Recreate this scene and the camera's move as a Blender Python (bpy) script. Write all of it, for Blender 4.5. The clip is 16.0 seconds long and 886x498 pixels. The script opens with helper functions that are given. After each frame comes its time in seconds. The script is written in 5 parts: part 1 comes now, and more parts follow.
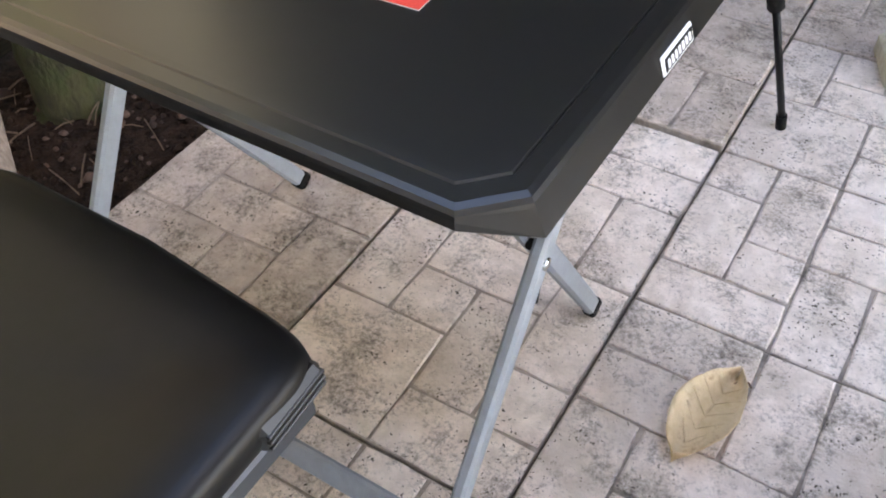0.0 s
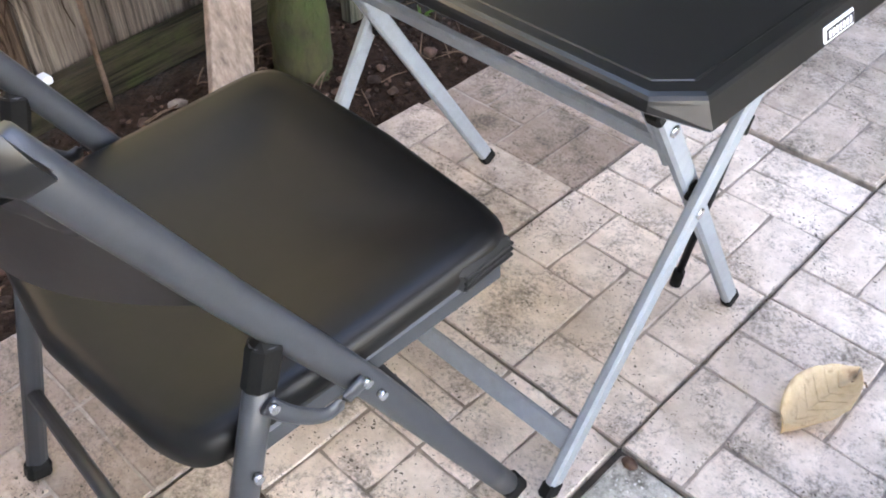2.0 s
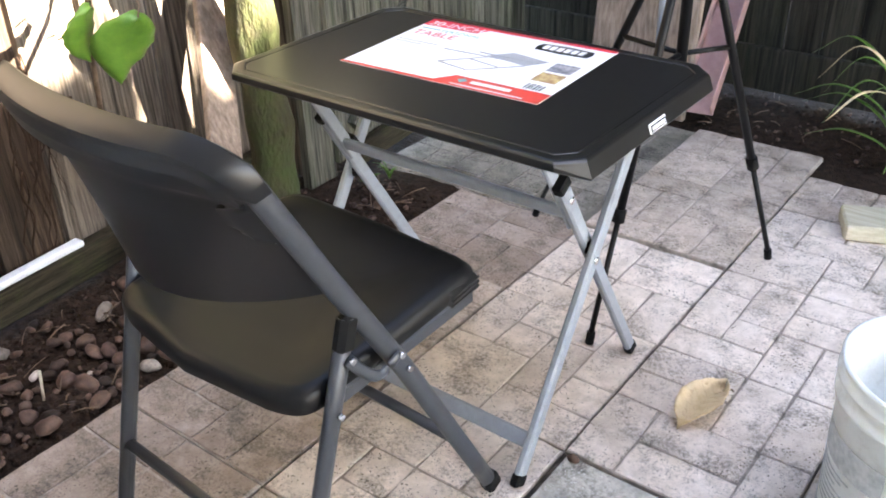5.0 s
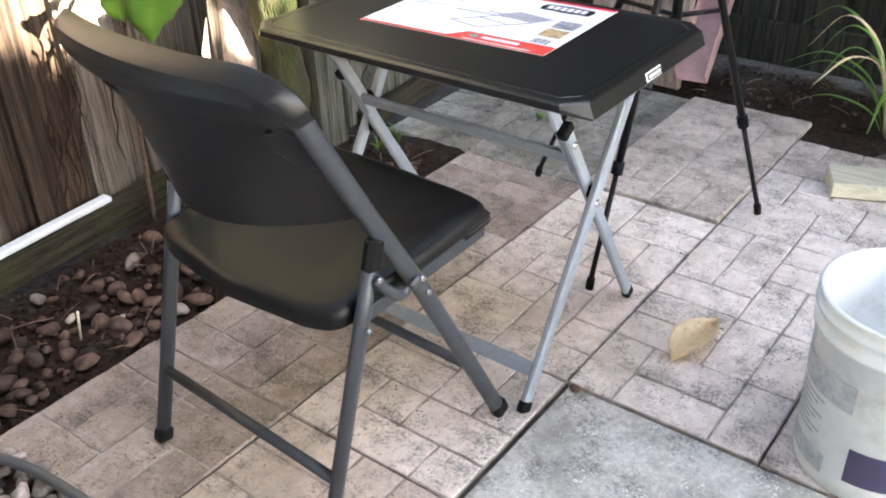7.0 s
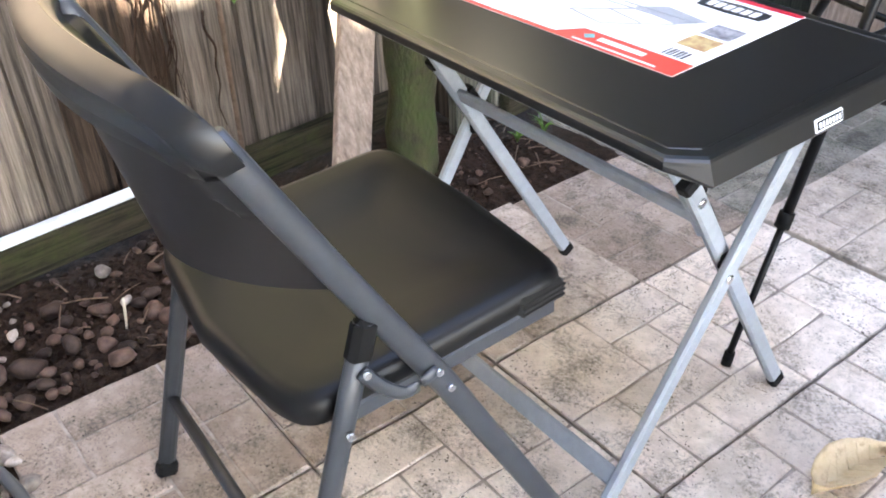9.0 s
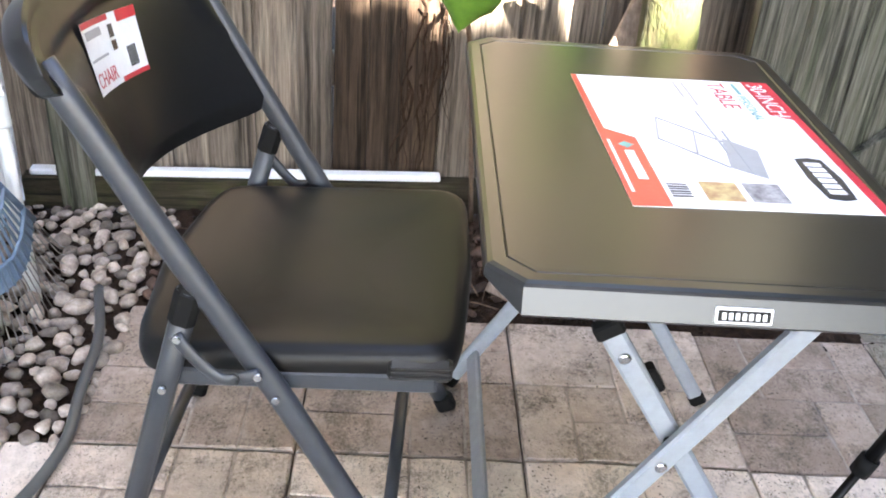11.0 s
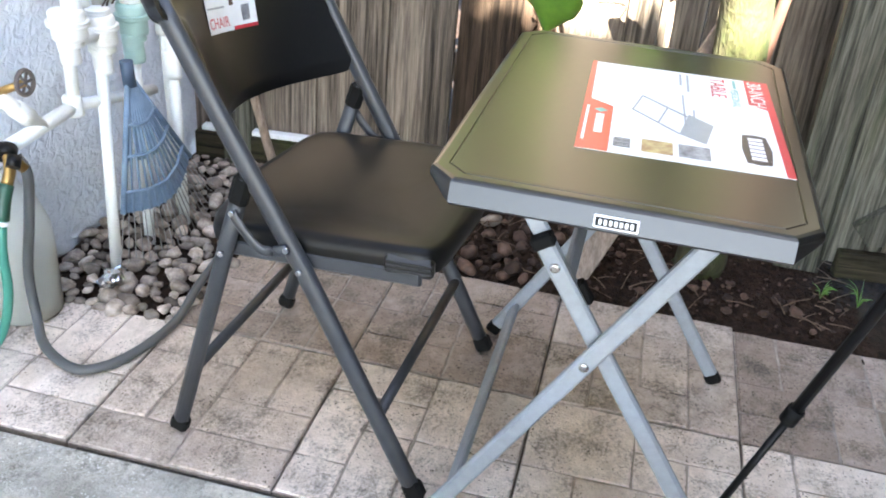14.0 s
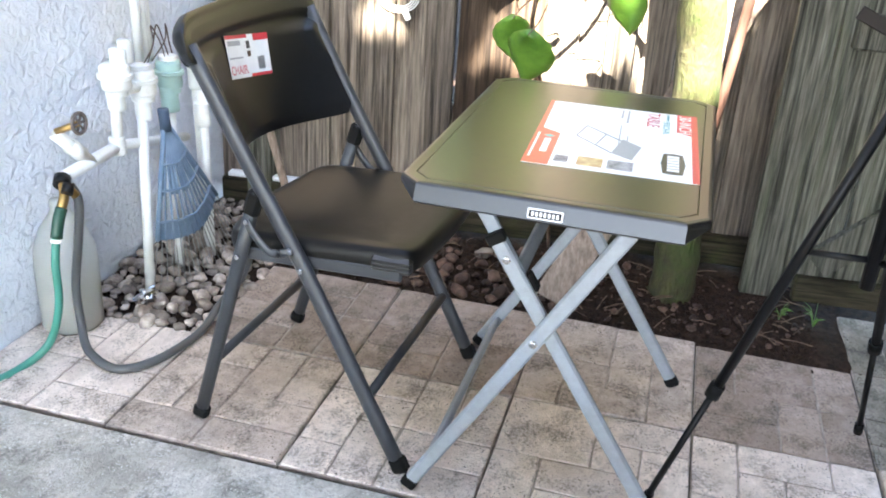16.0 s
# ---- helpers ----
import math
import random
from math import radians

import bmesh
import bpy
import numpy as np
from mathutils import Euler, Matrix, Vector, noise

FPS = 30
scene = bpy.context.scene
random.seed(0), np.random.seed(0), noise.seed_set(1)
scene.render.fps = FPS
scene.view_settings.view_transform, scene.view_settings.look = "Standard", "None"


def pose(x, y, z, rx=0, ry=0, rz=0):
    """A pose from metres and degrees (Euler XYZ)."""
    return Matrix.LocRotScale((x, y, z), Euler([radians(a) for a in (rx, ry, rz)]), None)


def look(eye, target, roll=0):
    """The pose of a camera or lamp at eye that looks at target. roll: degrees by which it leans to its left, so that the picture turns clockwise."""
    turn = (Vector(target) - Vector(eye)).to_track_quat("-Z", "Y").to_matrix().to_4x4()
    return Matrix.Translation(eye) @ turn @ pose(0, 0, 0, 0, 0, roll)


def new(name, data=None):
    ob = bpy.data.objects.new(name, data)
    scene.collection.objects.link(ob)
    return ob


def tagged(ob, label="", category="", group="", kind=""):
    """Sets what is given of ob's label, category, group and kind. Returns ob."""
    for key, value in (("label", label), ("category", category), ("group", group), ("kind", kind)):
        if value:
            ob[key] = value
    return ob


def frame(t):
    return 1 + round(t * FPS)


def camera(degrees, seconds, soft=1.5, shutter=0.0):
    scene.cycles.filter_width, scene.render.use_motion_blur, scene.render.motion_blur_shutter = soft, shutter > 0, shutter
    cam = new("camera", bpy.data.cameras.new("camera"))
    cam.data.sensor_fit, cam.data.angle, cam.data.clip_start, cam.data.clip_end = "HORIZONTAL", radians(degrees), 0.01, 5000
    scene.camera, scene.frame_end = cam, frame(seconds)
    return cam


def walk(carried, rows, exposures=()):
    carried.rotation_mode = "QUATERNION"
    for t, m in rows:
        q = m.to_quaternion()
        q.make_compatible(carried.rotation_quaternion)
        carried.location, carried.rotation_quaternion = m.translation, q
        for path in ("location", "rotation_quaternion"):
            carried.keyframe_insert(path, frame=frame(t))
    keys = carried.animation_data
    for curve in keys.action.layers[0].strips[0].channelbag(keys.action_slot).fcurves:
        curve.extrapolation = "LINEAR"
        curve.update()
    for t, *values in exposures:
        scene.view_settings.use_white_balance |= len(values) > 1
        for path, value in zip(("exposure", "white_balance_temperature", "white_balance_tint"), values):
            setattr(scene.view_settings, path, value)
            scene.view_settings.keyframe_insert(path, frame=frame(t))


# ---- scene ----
cam = camera(52.0, 16.0, soft=1.9)
EXPOSURE = 4.98
LIGHTNESS = [(0.0, -0.1, 7150, 14), (1.0, 0.15, 7100, 14), (2.5, 0.52, 6800, 14), (4.0, 0.28, 6950, 14), (6.5, 0.12, 7100, 13), (8.0, 0.2, 7000, 13), (9.2, 0.52, 6750, 13), (12.0, 0.08, 6750, 11), (13.0, 0.02, 6600, 9), (16.0, -0.02, 6550, 9)]
PATH = [
    (0, (0.244, -0.88, 1.06), (-0.507, 0.258, -0.403), -2.5),
    (0.5, (0.242, -0.92, 1.084), (-0.587, 0.178, -0.368), -4.1),
    (1, (0.22, -0.965, 1.085), (-0.598, 0.177, -0.338), -2.4),
    (1.5, (0.236, -1.028, 1.088), (-0.629, 0.085, -0.33), -0.8),
    (2, (0.362, -1.112, 1.097), (-0.677, -0.086, -0.269), -1.0),
    (2.5, (0.416, -1.167, 1.114), (-0.773, -0.184, -0.159), -3.0),
    (3, (0.439, -1.265, 1.139), (-0.773, -0.195, -0.04), -2.2),
    (3.5, (0.467, -1.455, 1.201), (-0.576, -0.162, 0.087), -3.6),
    (4, (0.513, -1.509, 1.223), (-0.477, -0.168, 0.118), -1.7),
    (4.2, (0.549, -1.517, 1.228), (-0.468, -0.173, 0.151), -1.3),
    (6.3, (0.671, -1.685, 1.243), (-0.4, -0.328, 0.237), -2.1),
    (6.5, (0.684, -1.698, 1.24), (-0.381, -0.345, 0.221), -2.0),
    (7, (0.704, -1.72, 1.241), (-0.34, -0.376, 0.191), -1.8),
    (7.5, (0.692, -1.704, 1.235), (-0.374, -0.382, 0.178), -2.2),
    (8, (0.672, -1.597, 1.236), (-0.39, -0.299, 0.146), -0.7),
    (8.5, (0.668, -1.459, 1.223), (-0.546, -0.333, 0.102), -3.1),
    (9, (0.581, -1.262, 1.161), (-0.742, -0.274, 0.032), -2.2),
    (9.5, (0.555, -1.073, 1.15), (-0.851, -0.249, -0.01), -2.6),
    (9.7, (0.542, -0.989, 1.131), (-0.934, -0.305, -0.033), -0.2),
    (11.8, (0.946, -0.588, 1.14), (-0.81, -0.605, 0.183), 3.7),
    (12, (0.955, -0.589, 1.139), (-0.79, -0.57, 0.162), 3.5),
    (12.5, (0.948, -0.528, 1.144), (-0.79, -0.53, 0.156), 3.7),
    (13, (0.988, -0.376, 1.15), (-0.705, -0.802, 0.175), 3.7),
    (13.5, (1.047, -0.319, 1.163), (-0.649, -0.773, 0.205), 5.4),
    (14, (1.095, -0.321, 1.159), (-0.618, -0.668, 0.188), 4.9),
    (14.5, (1.162, -0.318, 1.153), (-0.558, -0.542, 0.158), 4.9),
    (15, (1.216, -0.276, 1.168), (-0.514, -0.489, 0.188), 4.4),
    (15.5, (1.297, -0.19, 1.188), (-0.451, -0.548, 0.285), 4.2),
    (16, (1.372, -0.152, 1.189), (-0.392, -0.59, 0.354), 3.7),
]
walk(cam, [(t, look(eye, target, roll)) for t, eye, target, roll in PATH], [(t, EXPOSURE + e, k, c) for t, e, k, c in LIGHTNESS])

# ---- light ----
SUN_EL, SUN_AZ = 46.0, 78.0            # height above the horizon, bearing from +y towards +x
world = bpy.data.worlds.new("sky")
scene.world = world
world.use_nodes = True
wn = world.node_tree.nodes
sky = wn.new("ShaderNodeTexSky")
sky.sky_type, sky.sun_disc = "NISHITA", False
sky.sun_elevation, sky.sun_rotation = radians(SUN_EL), radians(SUN_AZ)
wn["Background"].inputs["Strength"].default_value = 0.055
world.node_tree.links.new(sky.outputs[0], wn["Background"].inputs["Color"])
to_sun = Vector((math.sin(radians(SUN_AZ)) * math.cos(radians(SUN_EL)), math.cos(radians(SUN_AZ)) * math.cos(radians(SUN_EL)), math.sin(radians(SUN_EL))))
lamp = bpy.data.lights.new("sun", "SUN")
lamp.energy, lamp.angle, lamp.color = 5.0, radians(0.5), (1.0, 0.93, 0.82)
new("sun", lamp).matrix_basis = look(to_sun * 20, (0, 0, 0))


# ---- materials ----
def material(name, dark, light, scale=20.0, rough=0.6, metal=0.0, bump=0.2, bump_scale=120.0, stretch=(1, 1, 1), per_object=0.0, stain=None, stain_scale=4.0, stain_low=0.5, stain_high=0.7,
             rough_vary=0.1, specks=None, speck_scale=60.0, speck_size=0.2, per_island=0.0, sheen=0.5, distance=0.004, distort=0.0, wide_stain=None, mildew=None, mildew_low=1.02, streak=None, streak_stretch=(26, 26, 0.9)):
    m = bpy.data.materials.new(name)
    m.use_nodes = True
    t = m.node_tree
    n, ln = t.nodes, t.links.new
    b = n["Principled BSDF"]
    co = n.new("ShaderNodeTexCoord")
    mp = n.new("ShaderNodeMapping")
    mp.inputs["Scale"].default_value = stretch
    ln(co.outputs["Object"], mp.inputs[0])
    vec = mp.outputs[0]
    if per_object or per_island:
        info = n.new("ShaderNodeObjectInfo") if per_object else n.new("ShaderNodeNewGeometry")
        rnd = info.outputs["Random"] if per_object else info.outputs["Random Per Island"]
        sh = n.new("ShaderNodeVectorMath")
        sh.operation = "SCALE"
        sh.inputs[0].default_value = (17.3, 9.1, 23.7)
        ln(rnd, sh.inputs["Scale"])
        ad = n.new("ShaderNodeVectorMath")
        ln(vec, ad.inputs[0])
        ln(sh.outputs[0], ad.inputs[1])
        vec = ad.outputs[0]
    nz = n.new("ShaderNodeTexNoise")
    nz.inputs["Scale"].default_value, nz.inputs["Detail"].default_value, nz.inputs["Roughness"].default_value = scale, 8, 0.65
    ln(vec, nz.inputs["Vector"])
    rp = n.new("ShaderNodeValToRGB")
    rp.color_ramp.elements[0].position, rp.color_ramp.elements[1].position = 0.3, 0.7
    rp.color_ramp.elements[0].color, rp.color_ramp.elements[1].color = (*dark, 1), (*light, 1)
    ln(nz.outputs[0], rp.inputs[0])
    col = rp.outputs[0]

    def mix(fac, other):
        nonlocal col
        mx = n.new("ShaderNodeMix")
        mx.data_type = "RGBA"
        ln(fac, mx.inputs[0])
        ln(col, mx.inputs[6])
        mx.inputs[7].default_value = (*other, 1)
        col = mx.outputs[2]

    if stain:
        sz = n.new("ShaderNodeTexNoise")
        sz.inputs["Scale"].default_value, sz.inputs["Detail"].default_value, sz.inputs["Roughness"].default_value = stain_scale, 12, 0.74
        ln(co.outputs["Object"] if not per_object else vec, sz.inputs["Vector"])
        sr = n.new("ShaderNodeMapRange")
        sr.inputs[1].default_value, sr.inputs[2].default_value = stain_low, stain_high
        ln(sz.outputs[0], sr.inputs[0])
        mix(sr.outputs[0], stain)
    if wide_stain:
        # weathering that runs on from piece to piece
        geo = n.new("ShaderNodeNewGeometry")
        wz = n.new("ShaderNodeTexNoise")
        wz.inputs["Scale"].default_value, wz.inputs["Detail"].default_value, wz.inputs["Roughness"].default_value = 3.4, 9, 0.68
        ln(geo.outputs["Position"], wz.inputs["Vector"])
        wr = n.new("ShaderNodeMapRange")
        wr.inputs[1].default_value, wr.inputs[2].default_value, wr.inputs[4].default_value = 0.46, 0.68, 0.75
        ln(wz.outputs[0], wr.inputs[0])
        mix(wr.outputs[0], wide_stain)
    if mildew:
        # fine dark growth, dense where a broad noise is high
        geo = n.new("ShaderNodeNewGeometry")
        broad, fine, total, cut = n.new("ShaderNodeTexNoise"), n.new("ShaderNodeTexNoise"), n.new("ShaderNodeMath"), n.new("ShaderNodeMapRange")
        broad.inputs["Scale"].default_value, broad.inputs["Detail"].default_value, broad.inputs["Roughness"].default_value = 9, 8, 0.7
        fine.inputs["Scale"].default_value, fine.inputs["Detail"].default_value, fine.inputs["Roughness"].default_value = 130, 7, 0.82
        ln(geo.outputs["Position"], broad.inputs["Vector"])
        ln(geo.outputs["Position"], fine.inputs["Vector"])
        ln(broad.outputs[0], total.inputs[0])
        ln(fine.outputs[0], total.inputs[1])
        cut.inputs[1].default_value, cut.inputs[2].default_value, cut.inputs[4].default_value = mildew_low, mildew_low + 0.22, 0.85
        ln(total.outputs[0], cut.inputs[0])
        mix(cut.outputs[0], mildew)
    if streak:
        sm, sn, sr2 = n.new("ShaderNodeMapping"), n.new("ShaderNodeTexNoise"), n.new("ShaderNodeMapRange")
        sm.inputs["Scale"].default_value = streak_stretch
        ln(vec if stretch == (1, 1, 1) else co.outputs["Object"], sm.inputs[0])
        shift = sm.outputs[0]
        if per_object:
            sa = n.new("ShaderNodeVectorMath")
            ln(shift, sa.inputs[0])
            ln(sh.outputs[0], sa.inputs[1])
            shift = sa.outputs[0]
        sn.inputs["Scale"].default_value, sn.inputs["Detail"].default_value, sn.inputs["Roughness"].default_value = 1.6, 7, 0.7
        ln(shift, sn.inputs["Vector"])
        sr2.inputs[1].default_value, sr2.inputs[2].default_value, sr2.inputs[4].default_value = 0.48, 0.64, 0.9
        ln(sn.outputs[0], sr2.inputs[0])
        mix(sr2.outputs[0], streak)
    if specks:
        vo = n.new("ShaderNodeTexVoronoi")
        vo.inputs["Scale"].default_value = speck_scale
        vo.inputs["Randomness"].default_value = 1.0
        wn_ = n.new("ShaderNodeTexNoise")
        wn_.inputs["Scale"].default_value = speck_scale * 1.1
        ln(vec, wn_.inputs["Vector"])
        ws = n.new("ShaderNodeVectorMath")
        ws.operation = "SCALE"
        ws.inputs["Scale"].default_value = 1.6 / speck_scale
        ln(wn_.outputs["Color"], ws.inputs[0])
        wa = n.new("ShaderNodeVectorMath")
        ln(vec, wa.inputs[0])
        ln(ws.outputs[0], wa.inputs[1])
        ln(wa.outputs[0], vo.inputs["Vector"])
        vn = n.new("ShaderNodeTexNoise")
        vn.inputs["Scale"].default_value = speck_scale * 0.13
        ln(vec, vn.inputs["Vector"])
        sub = n.new("ShaderNodeMath")
        sub.operation = "MULTIPLY"
        ln(vn.outputs[0], sub.inputs[0])
        sub.inputs[1].default_value = speck_size * 2
        lt = n.new("ShaderNodeMath")
        lt.operation = "LESS_THAN"
        ln(vo.outputs["Distance"], lt.inputs[0])
        pw = n.new("ShaderNodeMath")
        pw.operation = "SUBTRACT"
        ln(sub.outputs[0], pw.inputs[0])
        pw.inputs[1].default_value = speck_size * 0.62
        ln(pw.outputs[0], lt.inputs[1])
        mix(lt.outputs[0], specks)
    if per_object or per_island:
        hs = n.new("ShaderNodeHueSaturation")
        mr = n.new("ShaderNodeMapRange")
        amount = per_object or per_island
        mr.inputs[3].default_value, mr.inputs[4].default_value = 1 - amount, 1 + amount
        ln(rnd, mr.inputs[0])
        ln(mr.outputs[0], hs.inputs["Value"])
        ln(col, hs.inputs["Color"])
        col = hs.outputs[0]
    ln(col, b.inputs["Base Color"])
    b.inputs["Metallic"].default_value = metal
    b.inputs["Specular IOR Level"].default_value = sheen
    rr = n.new("ShaderNodeMapRange")
    rr.inputs[3].default_value, rr.inputs[4].default_value = rough - rough_vary, min(1, rough + rough_vary)
    ln(nz.outputs[0], rr.inputs[0])
    ln(rr.outputs[0], b.inputs["Roughness"])
    if bump:
        bz = n.new("ShaderNodeTexNoise")
        bz.inputs["Scale"].default_value, bz.inputs["Detail"].default_value = bump_scale, 5
        bz.inputs["Distortion"].default_value = distort
        ln(vec, bz.inputs["Vector"])
        bp = n.new("ShaderNodeBump")
        bp.inputs["Strength"].default_value, bp.inputs["Distance"].default_value = bump, distance
        ln(bz.outputs[0], bp.inputs["Height"])
        ln(bp.outputs[0], b.inputs["Normal"])
    return m


def plain(name, colour, rough=0.5, metal=0.0):
    d = tuple(c * 0.88 for c in colour)
    return material(name, d, colour, 40, rough, metal, 0.08, 300, rough_vary=0.06)


PAVER = material("stamped_concrete", (0.65, 0.55, 0.475), (0.85, 0.745, 0.665), 40, 0.9, 0, 0.7, 190, per_object=0.09, stain=(0.44, 0.37, 0.305), stain_scale=9, stain_low=0.50, stain_high=0.74,
                 wide_stain=(0.43, 0.36, 0.295), mildew=(0.12, 0.105, 0.088), mildew_low=0.995, specks=(0.10, 0.085, 0.07), speck_scale=120, speck_size=0.345, distance=0.003, sheen=0.2)
# tan slabs; also stands in for shade on the far rows
PAVER_TAN_SHADE = material("tan_shaded_stamped_concrete", (0.44, 0.36, 0.305), (0.64, 0.54, 0.465), 40, 0.9, 0, 0.7, 190, per_object=0.11, stain=(0.32, 0.255, 0.205), stain_scale=8, stain_low=0.49, stain_high=0.74,
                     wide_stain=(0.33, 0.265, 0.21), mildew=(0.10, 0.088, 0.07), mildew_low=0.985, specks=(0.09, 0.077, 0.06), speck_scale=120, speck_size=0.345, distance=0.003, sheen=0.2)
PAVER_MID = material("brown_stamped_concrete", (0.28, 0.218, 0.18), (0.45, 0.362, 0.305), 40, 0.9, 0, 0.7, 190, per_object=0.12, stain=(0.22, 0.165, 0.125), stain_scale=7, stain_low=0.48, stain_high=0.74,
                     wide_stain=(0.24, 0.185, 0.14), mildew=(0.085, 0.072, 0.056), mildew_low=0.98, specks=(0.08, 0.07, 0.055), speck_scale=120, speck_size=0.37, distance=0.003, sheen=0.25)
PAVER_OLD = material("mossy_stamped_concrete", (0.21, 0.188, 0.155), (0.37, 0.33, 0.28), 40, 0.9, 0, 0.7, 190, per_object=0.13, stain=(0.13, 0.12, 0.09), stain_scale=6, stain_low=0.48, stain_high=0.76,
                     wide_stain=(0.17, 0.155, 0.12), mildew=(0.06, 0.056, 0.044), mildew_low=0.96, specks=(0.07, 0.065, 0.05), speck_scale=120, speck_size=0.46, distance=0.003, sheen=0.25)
GROOVE = material("dirty_groove", (0.20, 0.165, 0.14), (0.46, 0.39, 0.335), 30, 0.95, 0, 0.5, 200, stain=(0.075, 0.065, 0.054), stain_scale=9, stain_low=0.50, stain_high=0.68)
CONCRETE = material("worn_concrete", (0.40, 0.372, 0.325), (0.65, 0.615, 0.55), 70, 0.95, 0, 0.9, 240, stain=(0.19, 0.18, 0.155), stain_scale=7, stain_low=0.47, stain_high=0.72, wide_stain=(0.29, 0.27, 0.23), mildew=(0.10, 0.096, 0.08), mildew_low=1.0,
                    specks=(0.68, 0.66, 0.61), speck_scale=130, speck_size=0.42, sheen=0.25)
SOIL = material("damp_soil", (0.010, 0.0062, 0.0045), (0.043, 0.027, 0.019), 45, 0.95, 0, 0.9, 90, stain=(0.062, 0.040, 0.029), stain_scale=14, stain_low=0.56, stain_high=0.75, distance=0.015, sheen=0.12)
STONE = material("river_stone", (0.024, 0.014, 0.010), (0.105, 0.062, 0.045), 40, 0.75, 0, 0.3, 150, per_island=0.7, stain=(0.05, 0.033, 0.025), stain_scale=25, stain_low=0.5, stain_high=0.7, sheen=0.3)
GRAVEL = material("pale_river_gravel", (0.14, 0.108, 0.086), (0.42, 0.355, 0.30), 40, 0.75, 0, 0.3, 150, per_island=0.65, stain=(0.12, 0.09, 0.075), stain_scale=25, stain_low=0.5, stain_high=0.7)
STUCCO = material("white_stucco", (0.665, 0.70, 0.765), (0.785, 0.82, 0.875), 9, 0.75, 0, 0.95, 36, distort=0.9, stain=(0.55, 0.53, 0.47), stain_scale=2.5, stain_low=0.58, stain_high=0.85, distance=0.017)
FENCE = material("weathered_fence_board", (0.062, 0.051, 0.040), (0.290, 0.240, 0.192), 14, 0.92, 0, 1.0, 40, stretch=(8, 8, 0.38), per_object=0.36, stain=(0.12, 0.095, 0.075), stain_scale=1.6, stain_low=0.5, stain_high=0.72, streak=(0.022, 0.017, 0.013), sheen=0.2)
FENCE_DARK = material("dark_fence_board", (0.014, 0.0095, 0.0065), (0.098, 0.068, 0.047), 14, 0.92, 0, 1.0, 40, stretch=(8, 8, 0.38), per_object=0.5, stain=(0.034, 0.021, 0.014), stain_scale=1.6, stain_low=0.48, stain_high=0.68, streak=(0.007, 0.005, 0.004), sheen=0.2)
FENCE_GREEN = material("algae_fence_board", (0.028, 0.027, 0.020), (0.180, 0.172, 0.138), 14, 0.92, 0, 1.0, 40, stretch=(8, 8, 0.38), per_object=0.25, stain=(0.055, 0.072, 0.034), stain_scale=2.2, stain_low=0.5, stain_high=0.75, streak=(0.010, 0.0095, 0.007), sheen=0.2)
# fence board colour with the shade of the far end painted in
FENCE_SHADE = material("shade_darkened_fence_board", (0.007, 0.0065, 0.005), (0.042, 0.038, 0.029), 14, 0.92, 0, 1.0, 40, stretch=(8, 8, 0.38), per_object=0.3, stain=(0.018, 0.020, 0.012), stain_scale=2.2, stain_low=0.48, stain_high=0.72, streak=(0.005, 0.0045, 0.0035), sheen=0.15)
TIMBER = material("mossy_timber", (0.014, 0.011, 0.007), (0.060, 0.050, 0.032), 12, 0.95, 0, 1.0, 60, stretch=(5, 0.6, 5), stain=(0.042, 0.05, 0.017), stain_scale=6, stain_low=0.48, stain_high=0.66, streak=(0.007, 0.0055, 0.004), streak_stretch=(60, 1.5, 60), sheen=0.15)
PLANK = material("pale_weathered_plank", (0.13, 0.09, 0.066), (0.36, 0.28, 0.22), 12, 0.85, 0, 0.6, 60, stretch=(7, 7, 0.5), stain=(0.13, 0.10, 0.075), stain_scale=6, stain_low=0.56, stain_high=0.75)
PALE_WOOD = material("pale_cut_plank", (0.38, 0.34, 0.24), (0.60, 0.55, 0.42), 10, 0.85, 0, 0.5, 60, stretch=(0.6, 6, 6), stain=(0.22, 0.18, 0.11), stain_scale=8, stain_low=0.55, stain_high=0.75)
BARK = material("mossy_bark", (0.018, 0.016, 0.007), (0.065, 0.06, 0.02), 18, 0.95, 0, 1.0, 50, stretch=(2, 2, 0.8), stain=(0.034, 0.054, 0.008), stain_scale=7, stain_low=0.45, stain_high=0.65, distance=0.01)
PLASTIC = material("black_moulded_plastic", (0.0085, 0.0078, 0.0070), (0.012, 0.0112, 0.010), 60, 0.31, 0, 0, rough_vary=0.04, sheen=0.62)
BACK_PLASTIC = material("charcoal_moulded_plastic", (0.0045, 0.0045, 0.005), (0.0065, 0.0065, 0.007), 60, 0.38, 0, 0.08, 600, rough_vary=0.04, sheen=0.42, distance=0.0005)
SEAT_PLASTIC = material("black_grained_plastic", (0.005, 0.0048, 0.0046), (0.0075, 0.007, 0.0066), 60, 0.42, 0, 0.1, 500, rough_vary=0.05, distance=0.0006, sheen=0.21)
RUBBER = material("black_rubber", (0.004, 0.004, 0.004), (0.006, 0.006, 0.006), 40, 0.7, 0, 0.1, 300, sheen=0.15)
GREY_PAINT = material("grey_powder_coat", (0.036, 0.039, 0.045), (0.046, 0.050, 0.057), 50, 0.42, 0.2, 0.1, 700, rough_vary=0.05, distance=0.001)
SILVER = material("silver_powder_coat", (0.235, 0.255, 0.28), (0.29, 0.315, 0.345), 50, 0.55, 0.12, 0.1, 700, rough_vary=0.06, distance=0.001)
STEEL = plain("bright_steel", (0.65, 0.65, 0.66), 0.25, 1.0)
